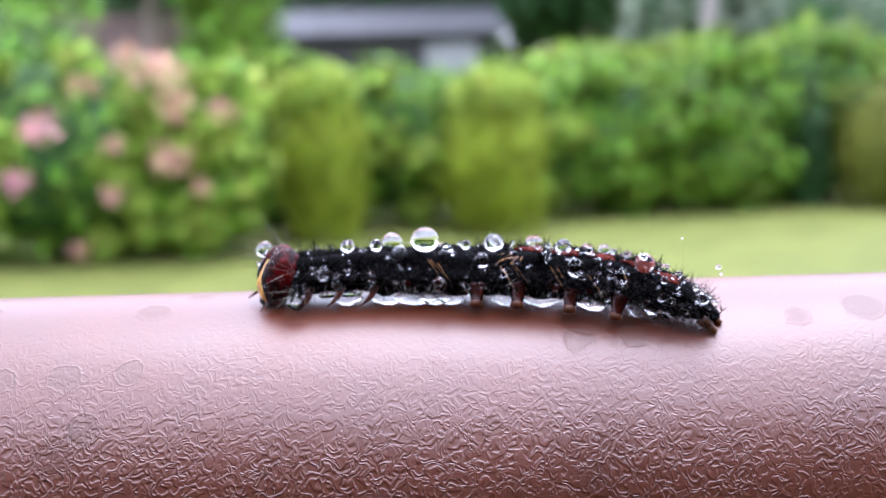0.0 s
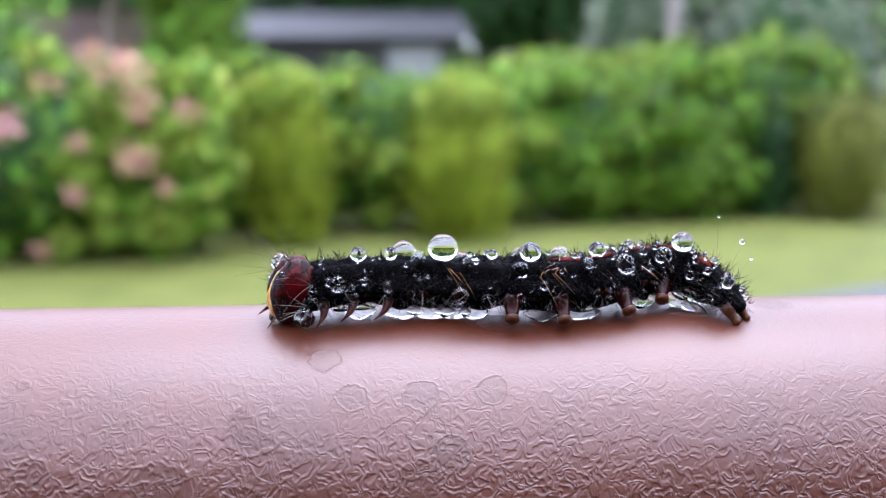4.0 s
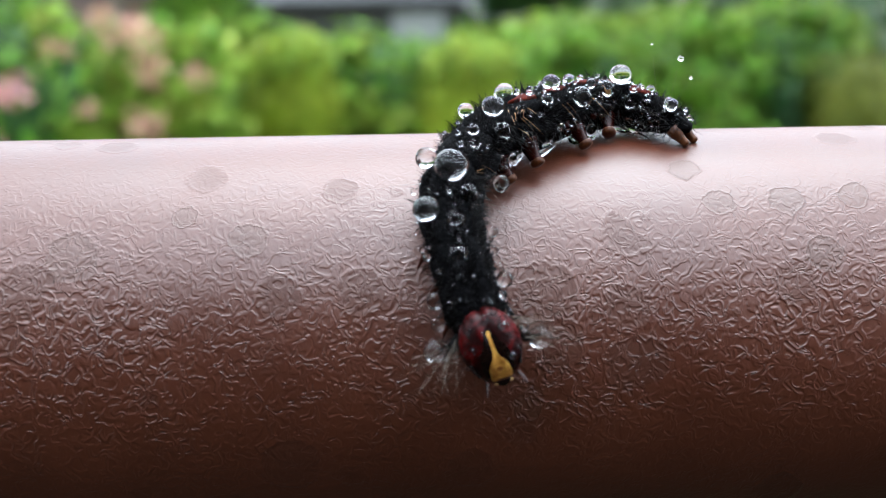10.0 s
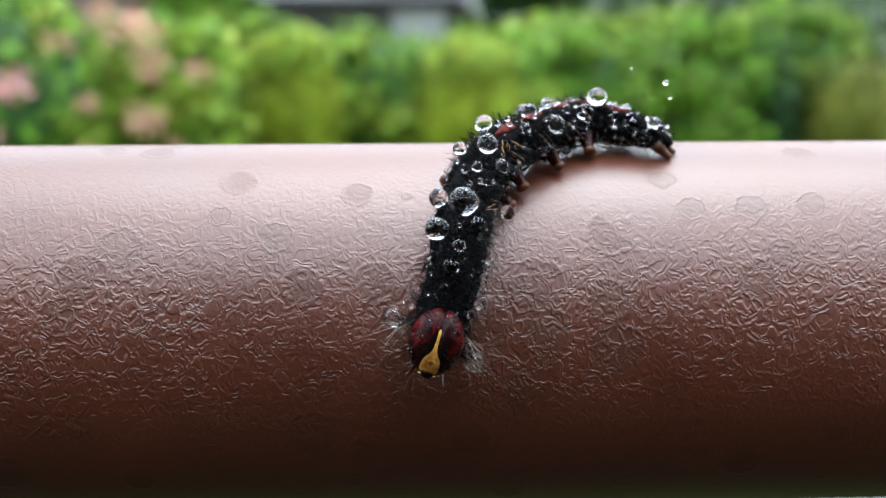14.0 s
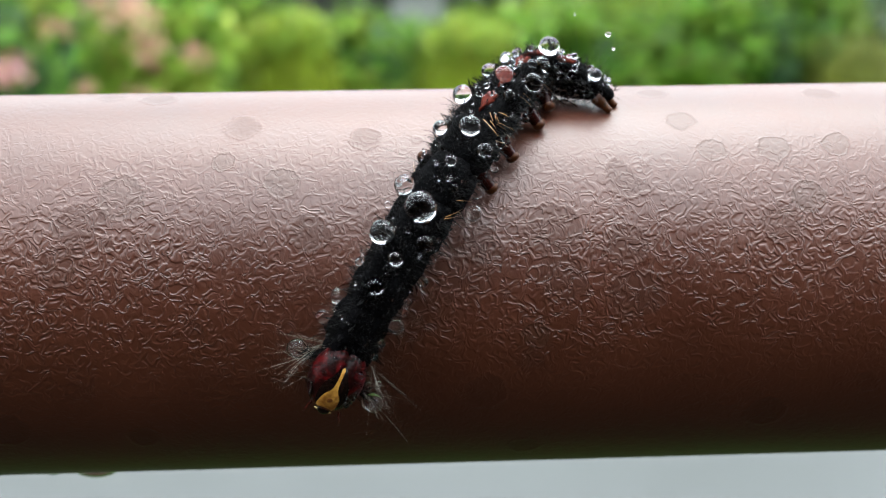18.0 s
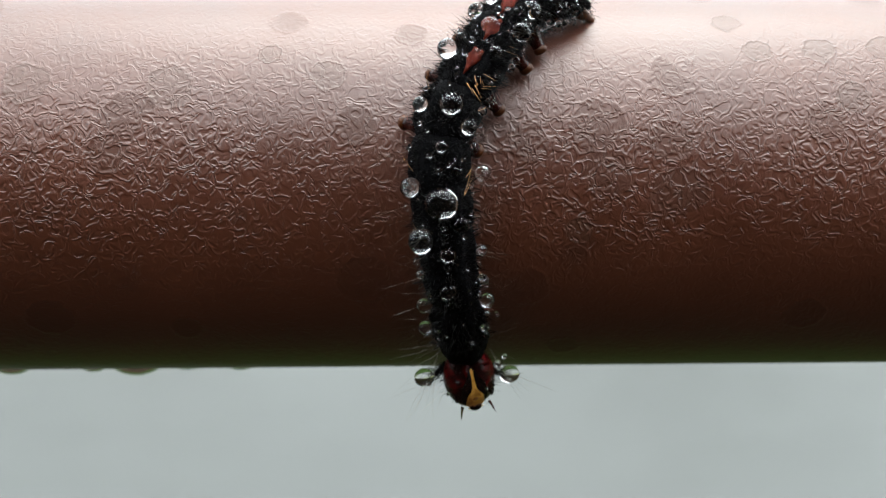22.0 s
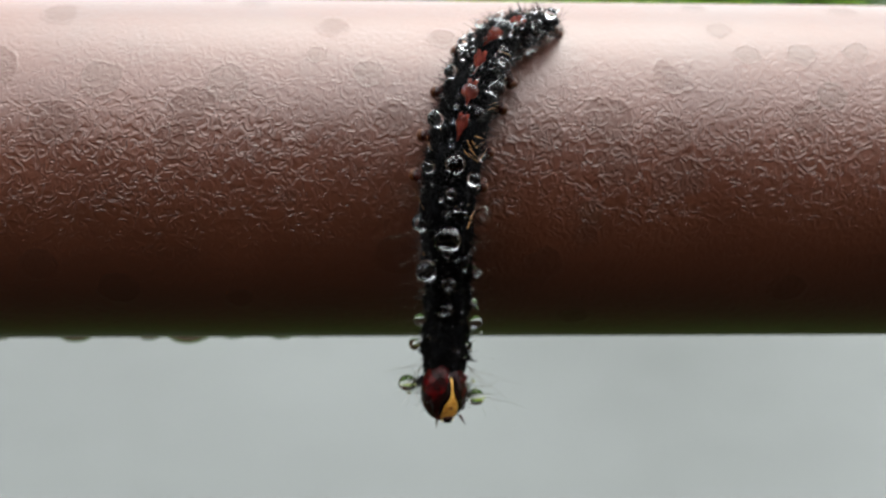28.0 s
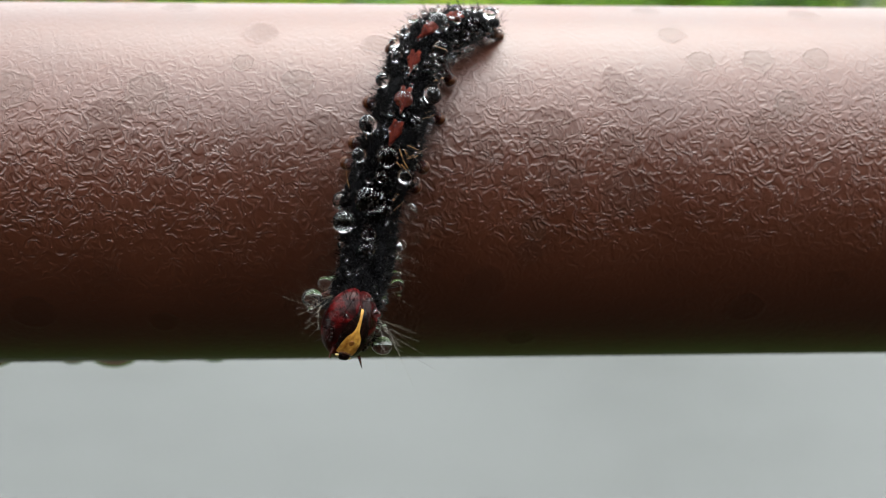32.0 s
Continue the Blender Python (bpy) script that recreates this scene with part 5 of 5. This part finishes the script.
    lie(rows, 13.5, (-27.9, 14.1, 3.0), (-25.8, 26.5, 3.2), (-24.4, 39.7, 3.3), (-22.4, 53.2, 3.2), (-18.8, 64.9, 3.2), (-9.6, 82.8, 2.8), (-2.0, 74.8, 1.7))
    lie(rows, 14.0, (-27.7, 7.7, 3.0), (-25.7, 23.4, 3.2), (-24.4, 38.1, 3.3), (-22.4, 53.0, 3.1), (-18.8, 64.0, 3.3), (-9.7, 81.3, 2.9), (-1.3, 74.2, 1.7))
    lie(rows, 14.5, (-28.3, 3.5, 3.0), (-26.0, 20.1, 3.1), (-24.5, 37.5, 3.3), (-22.5, 51.4, 3.3), (-18.8, 64.2, 3.2), (-9.6, 83.7, 2.7), (-1.7, 71.4, 1.7))
    lie(rows, 16.5, (-35.3, 6.6, 3.0), (-30.4, 20.7, 3.1), (-26.0, 34.0, 3.3), (-23.3, 50.0, 3.3), (-20.4, 61.7, 3.3), (-12.7, 84.3, 2.4), (-6.1, 72.1, 1.7))
    lie(rows, 17.0, (-34.4, -0.9, 3.0), (-30.4, 16.0, 3.2), (-26.7, 31.6, 3.3), (-24.0, 47.5, 3.4), (-20.8, 58.0, 3.2), (-13.7, 76.1, 2.9), (-6.1, 70.7, 1.7))
    lie(rows, 17.5, (-35.3, -8.6, 3.0), (-32.2, 10.1, 3.2), (-28.7, 28.7, 3.4), (-25.3, 43.3, 3.4), (-21.6, 55.2, 3.2), (-14.5, 79.1, 2.8), (-8.0, 70.9, 1.7))
    lie(rows, 18.0, (-38.7, -12.0, 3.0), (-34.5, 7.8, 3.1), (-30.0, 24.9, 3.4), (-26.0, 40.2, 3.4), (-22.4, 54.3, 3.2), (-16.9, 74.1, 2.9), (-10.3, 68.5, 1.7))
    lie(rows, 18.5, (-36.9, -16.2, 3.0), (-33.5, 4.3, 3.1), (-30.1, 21.9, 3.4), (-27.2, 37.9, 3.4), (-24.3, 50.0, 3.2), (-17.9, 70.5, 2.8), (-11.0, 68.7, 1.7))
    lie(rows, 19.0, (-35.4, -27.9, 3.0), (-34.3, -1.7, 3.2), (-32.4, 17.9, 3.3), (-29.3, 33.9, 3.5), (-25.1, 46.6, 3.1), (-18.5, 68.6, 3.0), (-10.8, 68.7, 1.7))
    lie(rows, 19.5, (-40.3, -30.6, 3.0), (-36.9, -6.5, 3.3), (-33.5, 13.3, 3.3), (-29.8, 30.5, 3.5), (-25.7, 44.3, 3.1), (-20.2, 69.1, 3.0), (-14.7, 67.9, 1.7))
    lie(rows, 20.0, (-42.0, -30.1, 3.0), (-37.8, -5.6, 3.1), (-34.0, 12.7, 3.4), (-30.5, 29.1, 3.3), (-27.5, 44.0, 3.3), (-21.8, 63.4, 3.1), (-14.9, 64.4, 1.7))
    lie(rows, 20.5, (-36.8, -38.5, 3.0), (-35.9, -9.8, 3.1), (-34.5, 8.9, 3.4), (-32.1, 26.8, 3.4), (-28.3, 40.6, 3.2), (-22.3, 58.1, 3.1), (-14.9, 62.3, 1.7))
    lie(rows, 21.0, (-34.3, -49.2, 4.5), (-34.9, -17.1, 3.3), (-34.6, 3.7, 3.3), (-32.6, 21.9, 3.3), (-28.8, 38.0, 3.2), (-22.8, 58.3, 3.1), (-15.3, 66.2, 1.7))
    lie(rows, 21.5, (-29.1, -46.3, 3.9), (-32.0, -18.0, 3.2), (-33.1, 3.4, 3.2), (-32.5, 20.5, 3.4), (-28.7, 37.8, 3.3), (-23.9, 54.5, 3.1), (-17.4, 64.9, 1.7))
    lie(rows, 22.0, (-29.1, -46.9, 3.4), (-31.3, -16.5, 3.4), (-32.4, 4.1, 3.1), (-32.3, 20.7, 3.3), (-28.7, 37.4, 3.4), (-24.1, 54.2, 3.1), (-17.9, 61.9, 1.7))
    lie(rows, 22.5, (-36.3, -35.8, 3.1), (-34.7, -12.2, 3.5), (-33.7, 5.7, 2.9), (-32.4, 20.5, 3.2), (-29.1, 37.4, 3.5), (-24.6, 52.1, 2.9), (-17.7, 61.1, 1.7))
    lie(rows, 23.0, (-43.1, -23.0, 3.1), (-39.1, -6.8, 3.4), (-35.5, 7.7, 3.1), (-32.8, 20.6, 3.2), (-30.1, 36.0, 3.6), (-25.5, 50.8, 2.8), (-18.5, 60.3, 1.7))
    lie(rows, 23.5, (-46.9, -28.0, 3.1), (-41.3, -6.9, 3.2), (-36.7, 8.7, 3.3), (-33.2, 20.6, 3.2), (-30.5, 35.1, 3.4), (-25.5, 50.3, 2.8), (-18.2, 58.4, 1.7))
    lie(rows, 24.0, (-41.7, -46.9, 4.2), (-38.7, -16.3, 3.4), (-36.0, 4.4, 3.2), (-33.7, 18.9, 3.2), (-30.7, 33.4, 3.4), (-25.9, 49.0, 3.0), (-18.2, 59.7, 1.7))
    lie(rows, 24.5, (-44.1, -48.6, 4.8), (-40.7, -18.8, 3.5), (-37.7, 2.3, 3.2), (-34.4, 17.5, 3.3), (-31.0, 32.6, 3.3), (-25.9, 48.8, 2.9), (-17.9, 58.6, 1.7))
    lie(rows, 25.0, (-41.3, -46.3, 7.2), (-39.2, -21.8, 3.5), (-37.0, 1.2, 3.0), (-34.3, 16.1, 3.3), (-31.1, 32.0, 3.4), (-26.0, 48.8, 2.9), (-18.3, 60.8, 1.7))
    lie(rows, 25.5, (-35.9, -49.5, 8.7), (-35.7, -29.5, 3.7), (-35.6, -3.5, 3.1), (-34.4, 13.9, 3.4), (-31.1, 31.6, 3.3), (-26.5, 47.3, 3.0), (-20.7, 57.7, 1.7))
    lie(rows, 27.5, (-28.4, -46.7, 9.0), (-31.4, -31.4, 3.3), (-33.8, -8.2, 3.1), (-34.6, 5.9, 3.4), (-33.3, 21.1, 3.3), (-29.5, 43.0, 3.2), (-22.5, 57.5, 1.7))
    lie(rows, 28.0, (-35.0, -47.1, 10.2), (-34.6, -31.3, 3.6), (-34.9, -7.0, 3.1), (-34.6, 6.5, 3.3), (-33.2, 21.6, 3.3), (-29.9, 42.0, 3.2), (-22.3, 57.3, 1.7))
    lie(rows, 28.3, (-36.6, -35.1, 9.0), (-35.6, -17.9, 5.2), (-35.0, -1.4, 3.2), (-34.1, 9.8, 3.3), (-32.5, 24.0, 3.3), (-29.0, 43.6, 3.2), (-21.8, 56.2, 1.7))
    lie(rows, 28.6, (-41.6, -26.5, 11.0), (-38.6, -14.1, 5.9), (-36.7, 0.0, 3.2), (-35.1, 11.0, 3.3), (-33.1, 23.6, 3.2), (-29.6, 44.3, 3.3), (-22.4, 58.1, 1.7))
    lie(rows, 29.0, (-48.8, -11.4, 12.0), (-43.3, -7.5, 6.6), (-38.5, 3.9, 3.3), (-35.5, 11.3, 3.4), (-33.3, 22.0, 3.1), (-30.0, 45.7, 3.3), (-22.7, 60.0, 1.7))
    lie(rows, 29.5, (-48.9, -27.7, 9.0), (-44.2, -14.0, 5.2), (-39.1, 0.5, 3.3), (-35.6, 11.4, 3.4), (-33.3, 22.2, 3.1), (-30.0, 45.8, 3.3), (-23.1, 59.4, 1.7))
    lie(rows, 30.0, (-43.9, -31.3, 9.0), (-41.3, -15.1, 5.2), (-38.3, 0.3, 3.3), (-35.5, 11.4, 3.4), (-33.4, 22.3, 3.0), (-30.0, 45.9, 3.2), (-23.1, 59.6, 1.7))
    lie(rows, 30.5, (-35.8, -30.6, 10.0), (-35.4, -14.8, 5.5), (-35.8, 0.5, 3.3), (-34.8, 11.7, 3.3), (-33.2, 22.1, 3.2), (-30.0, 45.7, 3.3), (-22.9, 59.2, 1.7))
    lie(rows, 30.7, (-30.0, -22.3, 11.5), (-33.7, -8.4, 6.1), (-35.3, 3.3, 3.3), (-35.2, 11.6, 3.3), (-33.3, 22.0, 3.3), (-30.0, 45.5, 3.3), (-23.2, 57.8, 1.7))
    lie(rows, 31.0, (-25.1, -15.3, 12.0), (-29.4, -8.4, 6.3), (-33.4, 3.7, 3.5), (-34.2, 14.0, 3.3), (-33.1, 21.3, 3.7), (-29.9, 45.9, 3.1), (-22.5, 59.6, 1.7))
    lie(rows, 31.3, (-25.4, -23.0, 11.0), (-30.1, -8.8, 5.9), (-32.6, 3.4, 3.4), (-33.3, 13.2, 3.2), (-32.2, 20.5, 3.4), (-28.9, 44.5, 3.2), (-22.2, 56.0, 1.7))
    lie(rows, 31.6, (-31.6, -34.5, 9.0), (-33.2, -14.9, 5.2), (-34.5, 0.9, 3.3), (-34.6, 9.9, 3.3), (-33.2, 19.3, 3.3), (-29.5, 42.4, 3.2), (-22.7, 57.1, 1.7))
    lie(rows, 31.8, (-35.3, -30.0, 10.5), (-34.0, -13.1, 5.7), (-34.5, 1.9, 3.2), (-34.4, 9.8, 3.3), (-33.1, 19.2, 3.3), (-29.4, 42.3, 3.2), (-22.6, 57.0, 1.7))
    lie(rows, 32.0, (-38.8, -17.2, 12.0), (-36.4, -8.9, 6.5), (-36.0, 2.4, 3.3), (-34.6, 12.9, 3.3), (-33.2, 21.9, 3.3), (-29.9, 45.7, 3.2), (-22.6, 58.8, 1.7))
    walk(caterpillar, rows["root"])
    walk(head, rows["head"])
    walk(neck, rows["neck"])
    for i, seg in enumerate(segments):
        walk(seg, rows[i])


motions()
